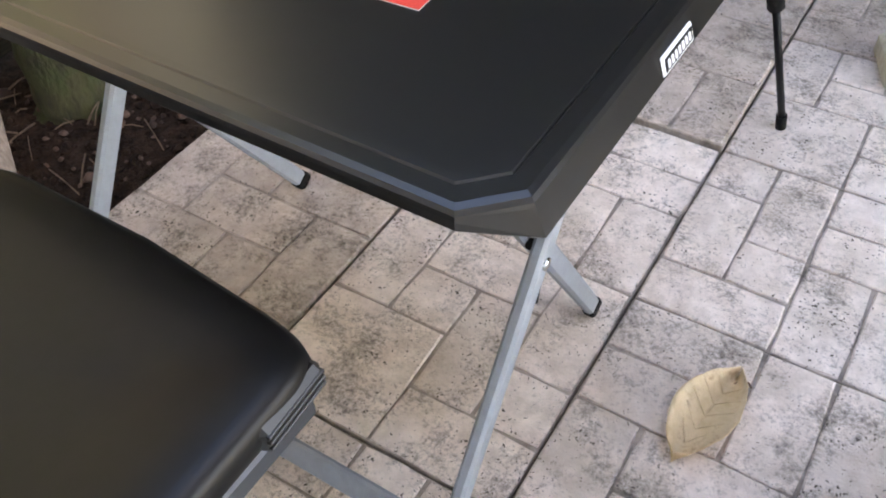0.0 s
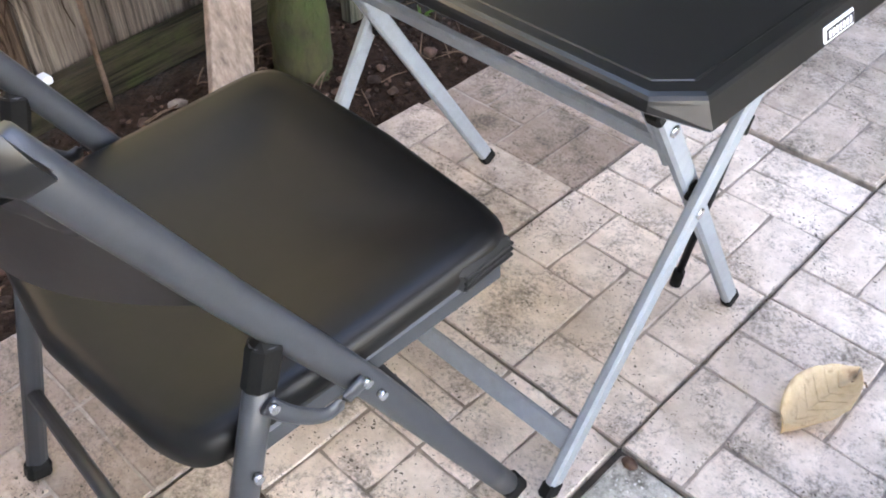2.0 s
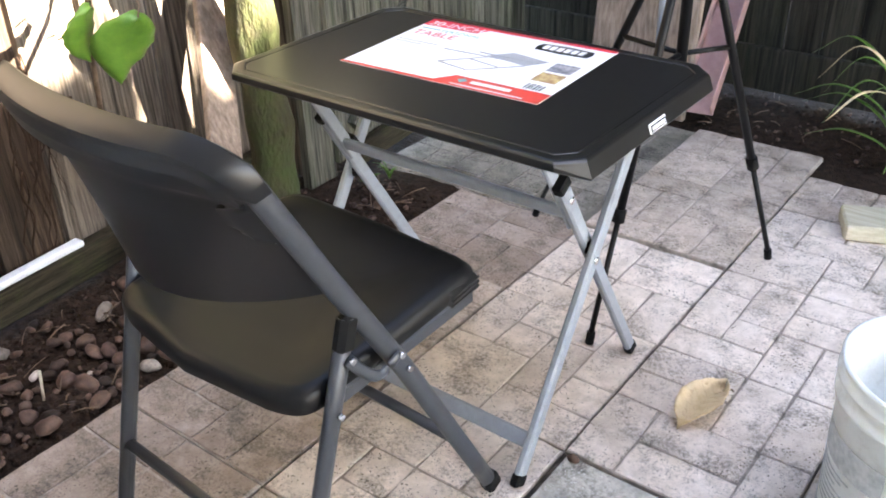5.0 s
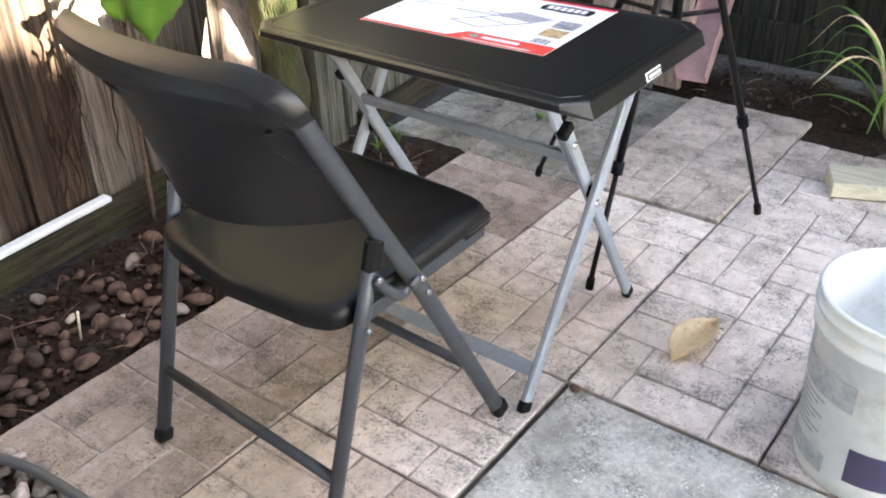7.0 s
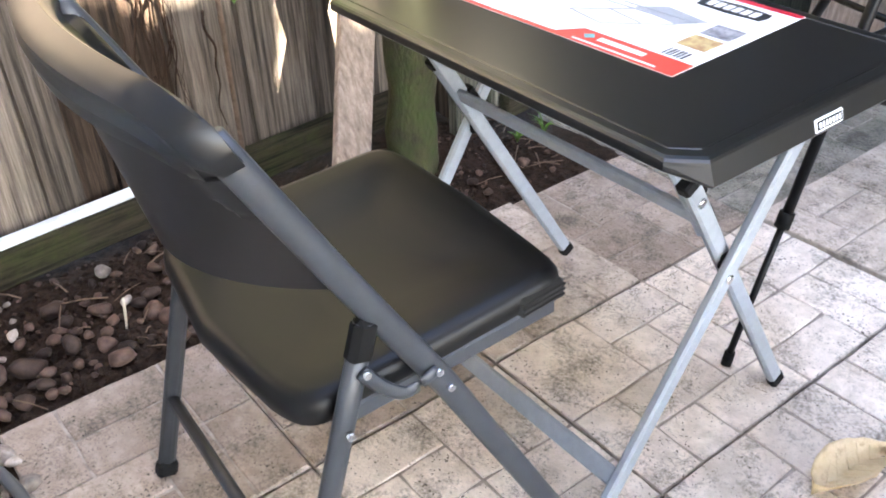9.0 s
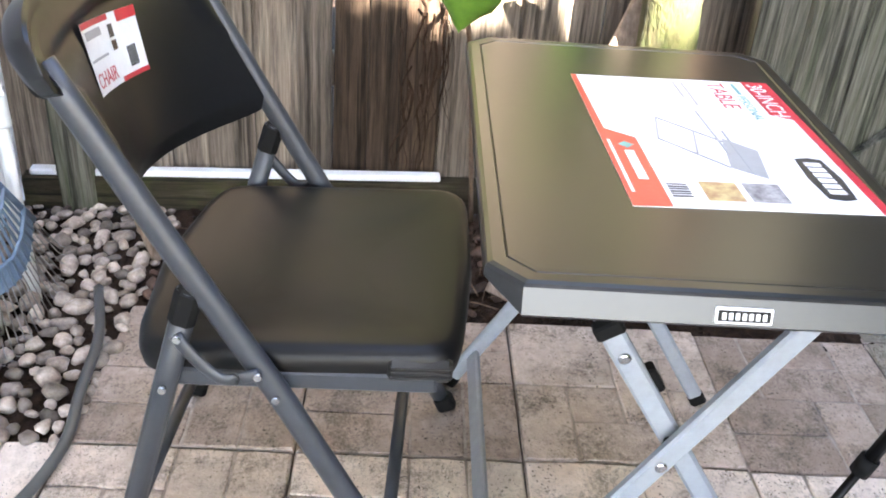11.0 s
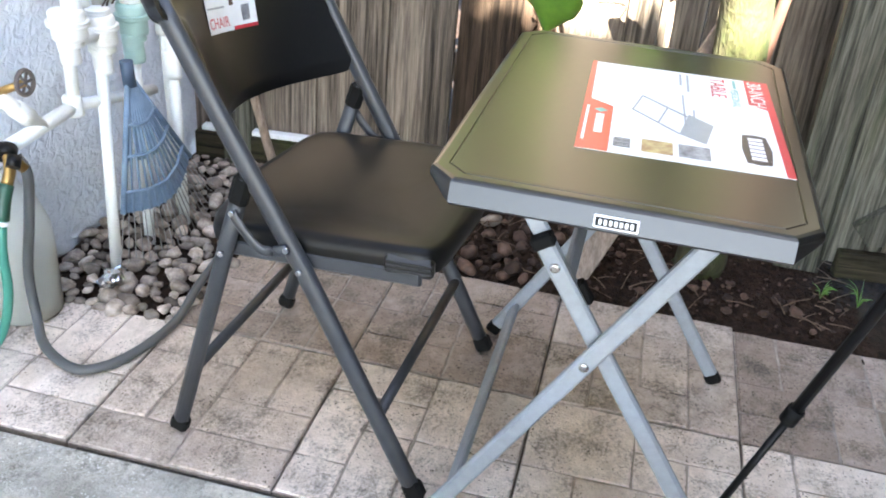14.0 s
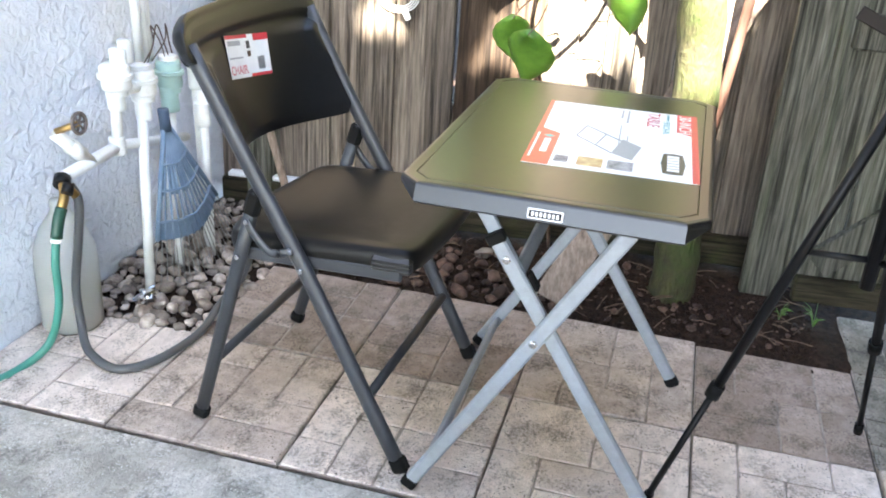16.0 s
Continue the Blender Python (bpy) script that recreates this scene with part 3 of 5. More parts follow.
# ---- folding chair ----
def build_chair():
    ch = thing("folding_chair", "charcoal steel folding chair with black plastic seat", "chair", pose(-0.314, -0.8125, 0, 0, 0, -3.0))
    front = [(0.256, 0.012), (0.212, 0.095), (0.044, 0.416), (-0.076, 0.622), (-0.160, 0.773), (-0.182, 0.812)]
    rear = [(-0.210, 0.012), (-0.093, 0.417), (-0.053, 0.555)]
    for s in (1, -1):
        bm = bmesh.new()
        tube(bm, [(s * 0.240, y, z) for y, z in front], 0.0165, 12, True, 0.72, (0, 1, 0))
        leg = part("front_leg", bm, GREY_PAINT, ch, "", True)
        part("foot_cap", beam(bmesh.new(), (s * 0.240, 0.263, 0.001), (s * 0.240, 0.247, 0.034), 0.026, 0.0355, (1, 0, 0), 0.006), RUBBER, leg)
        bm = bmesh.new()
        tube(bm, [(s * (0.230 + 0.018 * z), y, z) for y, z in rear], 0.0150, 12, True, 0.72, (0, 1, 0))
        leg = part("rear_leg", bm, GREY_PAINT, ch, "", True)
        part("foot_cap", beam(bmesh.new(), (s * 0.229, -0.213, 0.001), (s * 0.229, -0.205, 0.030), 0.026, 0.034, (1, 0, 0), 0.006), RUBBER, leg)
        part("top_cap", beam(bmesh.new(), (s * 0.240, -0.068, 0.504), (s * 0.240, -0.051, 0.560), 0.0245, 0.0325, (1, 0, 0), 0.008), RUBBER, leg)
        # link from rear leg to front leg
        bm = bmesh.new()
        tube(bm, smooth_path([(s * 0.254, -0.070, 0.500), (s * 0.256, -0.052, 0.474), (s * 0.256, -0.026, 0.447), (s * 0.256, -0.008, 0.443), (s * 0.256, 0.026, 0.454)], 5), 0.009, 8, True, 0.45, (0, 1, 0.3))
        part("link", bm, GREY_PAINT, ch, "", True)
        for y, z, x in ((-0.067, 0.498, 0.259), (0.025, 0.454, 0.261), (0.044, 0.416, 0.256), (-0.093, 0.417, 0.254)):
            bm = bmesh.new()
            tube(bm, [(s * (x - 0.004), y, z), (s * (x + 0.003), y, z)], 0.0048, 10)
            part("rivet", bm, STEEL, ch)
        # side rail under the seat
        part("seat_rail", beam(bmesh.new(), (s * 0.222, -0.093, 0.417), (s * 0.218, 0.235, 0.431), 0.012, 0.028, (1, 0, 0), 0.004), GREY_PAINT, ch)
        part("corner_guard", beam(bmesh.new(), (s * 0.211, 0.172, 0.448), (s * 0.204, 0.252, 0.448), 0.034, 0.034, (1, 0, 0), 0.006), PLASTIC, ch)
        for k in range(3):
            part("rib", beam(bmesh.new(), (s * 0.216, 0.176, 0.441 + 0.008 * k), (s * 0.209, 0.250, 0.441 + 0.008 * k), 0.028, 0.004, (1, 0, 0), 0.001), PLASTIC, ch)
    bm = bmesh.new()
    tube(bm, [(-0.240, 0.182, 0.160), (0.240, 0.182, 0.160)], 0.010, 10)
    part("front_stretcher", bm, GREY_PAINT, ch, "", True)
    bm = bmesh.new()
    tube(bm, [(-0.229, -0.171, 0.150), (0.229, -0.171, 0.150)], 0.010, 10)
    part("rear_stretcher", bm, GREY_PAINT, ch, "", True)
    # seat: superelliptic dish with a rolled rim
    def seat_outline(scale_out, z, dish):
        out = []
        n = 56
        for k in range(n):
            a = 2 * math.pi * k / n
            ca, sa = math.cos(a), math.sin(a)
            e = 0.15
            x = math.copysign(abs(ca) ** e, ca)
            y = math.copysign(abs(sa) ** e, sa)
            half = 0.215 - 0.002 * y
            yy = 0.064 + y * 0.188 + (0.010 * (1 - x * x) if y > 0 else -0.032 * (1 - x * x))
            px, py = x * half, yy
            d = Vector((px, py - 0.066)).normalized()
            px += d.x * scale_out
            py += d.y * scale_out
            dz = dish * (-0.020 * max(0.0, 1 - (px / 0.2) ** 2)) + 0.030 * min(0.0, 0.22 - py) * (1 if py > 0.22 else 0) * 4
            out.append(Vector((px, py, z + dz + 0.065 * (py - 0.25))))
        return out
    t = 0.480
    rings = [seat_outline(k, t + dz, ds) for k, dz, ds in ((-0.018, -0.043, 0), (-0.002, -0.045, 0), (0.008, -0.038, 0), (0.011, -0.022, 0), (0.008, -0.008, 0.0), (0.0, -0.001, 0.1), (-0.012, 0.001, 0.25), (-0.05, 0.0, 0.45), (-0.10, 0.0, 0.8), (-0.15, 0, 1.0))]
    bm = bmesh.new()
    rings_mesh(bm, rings)
    bmesh.ops.recalc_face_normals(bm, faces=bm.faces)
    part("seat", bm, SEAT_PLASTIC, ch, "black grained plastic seat", True)
    # back: curved panel between the uprights, rolled over at the top
    nu, nv = 64, 40

    def back_point(u, v, off):
        # u -1..1 across, v 0..1 from the lower edge to the top
        low = 0.608 - 0.012 * (1 - u * u)
        corner = max(0.0, (abs(u) - 0.70) / 0.30)
        high = 0.858 - 0.052 * (1 - math.sqrt(max(0.0, 1 - corner ** 2)))
        z = low + (high - low) * v
        lean = -0.077 - (z - 0.622) * 0.560 + (0.012 * ((z - 0.81) / 0.05) ** 2 if z > 0.81 else 0)
        bow = -max(0.042, 0.115 - 0.33 * (z - 0.60)) * (1 - u * u)
        grow = min(1.0, max(0.0, (z - 0.768) / 0.020))
        half = 0.220 + 0.040 * grow * grow * (3 - 2 * grow)
        n = Vector((u * 0.35, 0.9, 0.4)).normalized()
        return Vector((u * half, lean + bow, z)) + n * off
    bm = bmesh.new()
    grid = {}
    for sgn in (0, 1):
        for i in range(nu + 1):
            for j in range(nv + 1):
                u, v = -1 + 2 * i / nu, j / nv
                edge = max(max(0, (abs(u) - 0.87) / 0.05) * min(1, max(0, (v - 0.42) / 0.15)), max(0, (v - 0.76) / 0.045))
                k = min(1, edge)
                k = k * k * (3 - 2 * k)
                rim = 0.022 * k
                if abs(u) > 0.93 or v > 0.92:
                    rim *= 0.75
                if i in (0, nu) or j == nv:
                    rim *= 0.35
                back, fore = 0.007 + rim, 0.006 + 0.45 * rim
                grid[sgn, i, j] = bm.verts.new(back_point(u, v if sgn else v - 0.075 * (1 - v) ** 3, -back if sgn == 0 else fore))
    for i in range(nu):
        for j in range(nv):
            bm.faces.new((grid[0, i, j], grid[0, i + 1, j], grid[0, i + 1, j + 1], grid[0, i, j + 1]))
            bm.faces.new((grid[1, i, j], grid[1, i, j + 1], grid[1, i + 1, j + 1], grid[1, i + 1, j]))
    for i in range(nu):
        for j in (0, nv):
            bm.faces.new((grid[0, i, j], grid[1, i, j], grid[1, i + 1, j], grid[0, i + 1, j]))
    for j in range(nv):
        for i in (0, nu):
            bm.faces.new((grid[0, i, j], grid[0, i, j + 1], grid[1, i, j + 1], grid[1, i, j]))
    bmesh.ops.recalc_face_normals(bm, faces=bm.faces)
    rest = part("backrest", bm, BACK_PLASTIC, ch, "charcoal curved plastic backrest", True)
    part("moulded_slot", fresh_box(back_point(-0.56, 0.62, -0.0072), (0.044, 0.003, 0.012), Euler((radians(18), 0, radians(-23))).to_matrix(), 0.001), GREY_PAINT, rest)
    return ch


build_chair()


# ---- tripod ----
tri = thing("tripod", "slim black telescopic tripod stand", "tripod", pose(0, 0, 0))
apex = Vector((-0.100, 0.200, 0.95))
for fx, fy in ((0.068, 0.500), (-0.128, -0.080), (-0.555, 0.375)):
    foot = Vector((fx, fy, 0.012 + (Z_OLD if fy > 0 and fx < 0 else 0)))
    knee = foot.lerp(apex, 0.30)
    bm = bmesh.new()
    tube(bm, [foot, knee], 0.0065, 10)
    leg = part("leg", bm, BLACK_METAL, tri)
    bm = bmesh.new()
    tube(bm, [knee, apex], 0.0095, 10)
    part("upper_tube", bm, BLACK_METAL, leg)
    bm = bmesh.new()
    tube(bm, [foot.lerp(apex, 0.285), foot.lerp(apex, 0.315)], 0.014, 10)
    part("twist_lock", bm, RUBBER, leg)
    bm = bmesh.new()
    tube(bm, [foot - Vector((0, 0, 0.010)), foot.lerp(apex, 0.02)], 0.010, 10)
    part("rubber_foot", bm, RUBBER, leg)
    bm = bmesh.new()
    tube(bm, [foot.lerp(apex, 0.62), Vector((apex.x, apex.y, 0.60))], 0.006, 8)
    part("brace", bm, BLACK_METAL, tri)
bm = bmesh.new()
tube(bm, [(apex.x, apex.y, 0.55), (apex.x, apex.y, 1.35)], 0.012, 12)
part("centre_column", bm, BLACK_METAL, tri)
bm = bmesh.new()
tube(bm, [(apex.x, apex.y, 0.95), (apex.x, apex.y, 1.02)], 0.028, 14)
part("collar", bm, RUBBER, tri)

# ---- tree trunk, stake and leaning board ----
bm = bmesh.new()
pts = [(-1.127, -0.072, -0.05), (-1.125, -0.072, 0.05), (-1.112, -0.080, 0.3), (-1.082, -0.115, 0.72), (-1.05, -0.130, 1.2), (-1.0, -0.13, 1.9), (-0.98, -0.12, 2.6)]
path = smooth_path(pts, 6)
tube(bm, path, [0.078 if i < 3 else 0.066 - 0.0004 * i + 0.003 * math.sin(i * 1.7) for i in range(len(path))], 20)
for v in bm.verts:
    v.co += Vector((noise.noise(v.co * 9), noise.noise(v.co * 9 + Vector((5, 0, 0))), 0)) * 0.012
palm = thing("tree", "slender tree trunk covered in green moss", "tree", pose(0, 0, 0))
part("trunk", bm, BARK, palm, "", True)
bm = beam(bmesh.new(), (-0.925, -0.405, 0.0), (-1.400, 0.045, 0.91), 0.022, 0.095, (0.75, 0.2, 0.6), 0.003)
tagged(part("leaning_board", bm, PLANK), "pale weathered plank leaning against the fence", "board")

bm = bmesh.new()
tube(bm, [(-1.205, -0.065, 0.0), (-1.200, -0.034, 0.5), (-1.19, 0.01, 1.0), (-1.19, 0.05, 1.6)], 0.014, 10)
tagged(part("garden_stake", bm, material("reddish_stake_wood", (0.05, 0.022, 0.014), (0.12, 0.06, 0.04), 20, 0.85, 0, 0.5, 60, stretch=(4, 4, 0.5)), None, "", True), "slim reddish-brown wooden stake beside the trunk", "stake")

# ---- bucket ----
bk = thing("bucket", "dirty white plastic pail with worn grey print", "bucket", pose(0.570, -0.275, 0))
bm = bmesh.new()
lathe(bm, [(0.0, 0.004), (0.128, 0.004), (0.131, 0.0), (0.134, 0.004), (0.143, 0.30), (0.150, 0.302), (0.150, 0.31), (0.145, 0.315), (0.146, 0.335), (0.152, 0.337), (0.152, 0.343), (0.147, 0.348), (0.148, 0.362), (0.151, 0.366), (0.146, 0.370), (0.141, 0.366), (0.128, 0.010), (0.0, 0.010)], (0, 0, 0), 48)
PAIL = material("dirty_white_plastic", (0.68, 0.70, 0.67), (0.82, 0.84, 0.81), 10, 0.5, 0, 0.15, 150, stain=(0.45, 0.44, 0.38), stain_scale=9, stain_low=0.52, stain_high=0.8)
part("pail", bm, PAIL, bk, "", False)


# ---- printed card on the table ----
def build_card():
    card = thing("printed_card", "white and red product card lying on the table", "card", pose(-0.306, -0.246, TOP_Z + 0.0004, 0, 0, 1.8))
    w, h = 0.209, 0.150
    z = 0.0006
    part("sheet", fresh_box((0, 0, 0), (2 * w, 2 * h, 0.0008)), PAPER, card)

    def flat(name, pts, mat, zz, label=""):
        bm = bmesh.new()
        lo = [Vector((x, y, zz)) for x, y in pts]
        hi = [p + Vector((0, 0, 0.0003)) for p in lo]
        rings_mesh(bm, [lo, hi])
        return part(name, bm, mat, card, label)

    def rect(name, x0, y0, x1, y1, mat, zz=z, label=""):
        return flat(name, [(x0, y0), (x1, y0), (x1, y1), (x0, y1)], mat, zz, label)
    flat("red_header", [(-w, h - 0.040), (-0.080, h - 0.040), (-0.064, h - 0.012), (w, h - 0.012), (w, h), (-w, h)], RED, z)
    flat("red_footer", [(-w, -h), (w, -h), (w, -h + 0.046), (0.020, -h + 0.046), (-0.006, -h + 0.010), (-w, -h + 0.008)], ORANGE, z)
    words("30-INCH", 0.034, pose(-w + 0.008, h - 0.035, 0.0011), PAPER, card)
    words("PERSONAL", 0.019, pose(-w + 0.060, h - 0.066, 0.0009), TEALINK, card)
    words("TABLE", 0.036, pose(-w + 0.010, h - 0.098, 0.0009), RED, card)
    for k in range(2):
        rect("small_print_bar", -w + 0.012, 0.012 - 0.012 * k, -w + 0.105 - 0.03 * k, 0.016 - 0.012 * k, GREYINK)
    rect("small_print_bar", -w + 0.010, h - 0.060, -w + 0.054, h - 0.055, TEALINK)
    # maker's badge as a plain shape
    flat("badge", [(0.066, h - 0.062), (0.120, h - 0.066), (0.174, h - 0.062), (0.178, h - 0.044), (0.174, h - 0.028), (0.120, h - 0.023), (0.066, h - 0.028), (0.062, h - 0.044)], INK, z)
    for k in range(6):
        rect("badge_bar", 0.076 + 0.0150 * k, h - 0.055, 0.087 + 0.0150 * k, h - 0.034, PAPER, 0.0010)
    # drawing of a table
    flat("drawn_tabletop", [(0.010, 0.012), (0.100, -0.004), (0.128, 0.034), (0.046, 0.048)], GREYINK, z)
    for a, b in (((0.022, 0.010), (-0.052, -0.060)), ((0.100, -0.004), (0.020, -0.074)), ((0.060, 0.006), (-0.082, 0.004)), ((0.118, 0.020), (-0.014, 0.020)), ((-0.052, -0.060), (0.020, -0.074)), ((-0.010, -0.020), (0.060, -0.034))):
        bm = bmesh.new()
        beam(bm, (*a, z + 0.0004), (*b, z + 0.0004), 0.0010, 0.0026, (0, 0, 1), 0)
        part("drawn_leg", bm, GREYINK, card)
    rect("photo", 0.142, -0.058, 0.190, -0.014, PHOTO_B, z, "small printed photograph")
    rect("photo", 0.142, -0.006, 0.190, 0.038, PHOTO_A, z, "small printed photograph")
    for k in range(6):
        rect("barcode_bar", 0.150 + 0.006 * k, -0.098, 0.1525 + 0.006 * k + 0.001 * (k % 2), -0.074, INK)
    flat("club_mark", [(0.034, -h + 0.028), (0.044, -h + 0.018), (0.054, -h + 0.028), (0.044, -h + 0.038)], TEALINK, 0.0010)
    rect("name_bar", 0.062, -h + 0.022, 0.142, -h + 0.034, PAPER, 0.0010)
    rect("name_bar", 0.030, -h + 0.006, 0.176, -h + 0.010, PAPER, 0.0010)


build_card()


def build_sticker():
    """The card stuck to the curved front of the chair's back."""
    m = pose(-0.314, -0.8125, 0, 0, 0, -3.0) @ pose(0.0, -0.2050, 0.745, 76, 0, 180) @ pose(0, 0, 0, 0, 0, -7)
    st = thing("chair_sticker", "white and red product card stuck on chair back", "card", m)
    w, h = 0.080, 0.043

    ca, sa = math.cos(radians(-7)), math.sin(radians(-7))

    def sag(x, y):
        return 0.064 * ((x * ca - y * sa) / 0.22) ** 2

    def rect(name, x0, y0, x1, y1, mat, zz=0.0008):
        bm = bmesh.new()
        n = max(1, int((x1 - x0) / 0.012))
        xs = [x0 + (x1 - x0) * k / n for k in range(n + 1)]
        rings_mesh(bm, [[Vector((x, y0, zz + sag(x, y0))), Vector((x, y1, zz + sag(x, y1))), Vector((x, y1, zz + sag(x, y1) + 0.0004)), Vector((x, y0, zz + sag(x, y0) + 0.0004))] for x in xs])
        bmesh.ops.recalc_face_normals(bm, faces=bm.faces)
        part(name, bm, mat, st)
    rect("sheet", -w, -h, w, h, PAPER, 0.0)
    rect("red_header", -w, h - 0.007, 0.012, h, RED)
    rect("red_corner", 0.034, h - 0.014, w, h, RED)
    rect("red_footer", 0.010, -h, w, -h + 0.006, RED)
    ob = words("CHAIR", 0.025, pose(0, 0, 0), RED, st)
    for v in ob.data.vertices:
        v.co.x += -w + 0.004
        v.co.y += -h + 0.008
        v.co.z += 0.0011 + sag(v.co.x, v.co.y)
    rect("badge", -w + 0.010, h - 0.021, -0.016, h - 0.011, GREYINK)
    rect("small_print_bar", -w + 0.006, -0.004, -0.012, -0.001, GREYINK)
    rect("drawn_back", 0.006, 0.014, 0.018, 0.030, INK)
    rect("drawn_seat", 0.006, -0.002, 0.018, 0.010, TWIG)
    for k in range(7):
        rect("barcode_bar", 0.040 + 0.0032 * k, -0.030, 0.0415 + 0.0032 * k, -0.004, INK)


build_sticker()


# ---- fallen leaf on the slabs ----
def leaf_mesh(length, half, curl, droop, seed, n=14):
    bm = bmesh.new()
    rows = []
    for k in range(n + 1):
        u = k / n
        wdt = half * (math.sin(math.pi * u ** 0.85) ** 0.75) * (1 + 0.06 * noise.noise((u * 9, seed, 0))) + 0.0006
        row = []
        for j in range(-4, 5):
            v = j / 4
            z = curl * v * v * half + droop * math.sin(math.pi * u) + 0.05 * half * math.cos(u * n * 2.2) * abs(v) + 0.12 * half * noise.noise((u * 3, v * 2, seed))
            row.append(bm.verts.new((v * wdt, u * length, z)))
        rows.append(row)
    for a, b in zip(rows, rows[1:]):
        for j in range(8):
            f = bm.faces.new((a[j], a[j + 1], b[j + 1], b[j]))
            f.smooth = True
    return bm


def leaf_thing(name, label, m, length, half, curl, droop, seed, mat, stalk):
    lf = thing(name, label, "leaf", m)
    bm = leaf_mesh(length, half, curl, droop, seed)
    bl = part("blade", bm, mat, lf, "", True)
    sol = bl.modifiers.new("thick", "SOLIDIFY")
    sol.thickness = 0.0008
    bm = bmesh.new()
    tube(bm, smooth_path([(0, 0.004, 0.001), (0, length * 0.5, droop + 0.001), (0, length * 0.96, 0.001)], 4), 0.0011, 6)
    for s in (-1, 1):
        for k in range(5):
            u = 0.18 + 0.14 * k
            wdt = half * 0.8 * math.sin(math.pi * u)
            tube(bm, [(0, u * length, droop * math.sin(math.pi * u) + 0.001), (s * wdt, (u + 0.13) * length, droop * math.sin(math.pi * u) + curl * 0.6 * half + 0.001)], 0.0007, 5)
    part("veins", bm, mat, lf, "", True)
    bm = bmesh.new()
    tube(bm, smooth_path(stalk, 5), 0.0016, 6)
    part("stalk", bm, TWIG, lf, "", True)
    return lf


leaf_thing("fallen_leaf", "large dry tan leaf curled on the paving", pose(0.155, -0.236, 0.010, 0, 0, -10), 0.172, 0.041, 0.60, 0.014, 3.0, DRY_LEAF,
           [(0, 0.146, 0.001), (0.004, 0.160, 0.004), (0.016, 0.166, 0.010), (0.024, 0.160, 0.012)])

# ---- green leaves of a shrub hanging before the fence ----
vine = thing("shrub", "leafy green shrub stem with broad heart leaves", "plant", pose(0.015, -0.045, 0))
bm = bmesh.new()
tube(bm, smooth_path([(-1.30, -0.42, 0.0), (-1.20, -0.46, 0.45), (-1.06, -0.50, 0.80), (-1.10, -0.30, 1.05), (-1.2, -0.2, 1.4)], 6), 0.006, 8)
part("stem", bm, TWIG, vine, "", True)
# the higher leaves are unseen, added to tint the tabletop reflection
for (x, y, z), (rx, ry, rz), l, hw in (((-0.935, -0.490, 0.735), (-62, 10, 82), 0.175, 0.066), ((-1.00, -0.545, 0.760), (-70, -8, 110), 0.13, 0.05), ((-1.10, -0.30, 0.86), (-72, -14, 70), 0.15, 0.055), ((-1.12, -0.20, 0.98), (-60, 10, 60), 0.16, 0.06), ((-1.10, -0.44, 0.90), (-50, 12, 120), 0.16, 0.06), ((-1.16, -0.62, 0.98), (-60, 5, 95), 0.17, 0.065), ((-1.14, -0.34, 1.08), (-55, -8, 80), 0.17, 0.065), ((-1.18, -0.52, 1.16), (-65, 10, 100), 0.16, 0.06), ((-1.20, -0.22, 1.22), (-55, -5, 75), 0.16, 0.06), ((-1.20, -0.70, 1.20), (-60, 0, 110), 0.17, 0.065)):
    bm = leaf_mesh(l, hw, 0.35, 0.012, x * 9)
    ob = part("leaf", bm, GREEN_LEAF, vine, "", True)
    ob.matrix_basis = pose(x, y, z, rx, ry, rz)
    sol = ob.modifiers.new("thick", "SOLIDIFY")
    sol.thickness = 0.0008
    bm = bmesh.new()
    tube(bm, smooth_path([(x, y, z), (x - 0.03, y + 0.02, z + 0.03), (-1.10, (y - 0.46) / 2, z + 0.05)], 4), 0.002, 6)
    part("leaf_stalk", bm, TWIG, vine, "", True)


# more unseen leaves and stem, added for a green tabletop reflection
rng = random.Random(31)
for k in range(15):
    x, y, z = rng.uniform(-1.30, -1.12), rng.uniform(-0.95, -0.12), rng.uniform(0.96, 1.55)
    l = rng.uniform(0.12, 0.18)
    ob = part("leaf", leaf_mesh(l, l * 0.38, 0.35, 0.012, k * 3.1), GREEN_LEAF, vine, "", True)
    ob.matrix_basis = pose(x, y, z, rng.uniform(-75, -35), rng.uniform(-20, 20), rng.uniform(60, 120))
    bm = bmesh.new()
    tube(bm, [(x, y, z), ((x - 1.2) / 2, (y - 0.35) / 2, z + 0.04), (-1.2, -0.35, z + 0.03)], 0.002, 5)
    part("leaf_stalk", bm, TWIG, vine, "", True)
bm = bmesh.new()
tube(bm, smooth_path([(-1.2, -0.2, 1.4), (-1.2, -0.35, 1.2), (-1.2, -0.36, 1.0), (-1.2, -0.35, 1.62)], 6), 0.005, 6)
part("stem", bm, TWIG, vine, "", True)


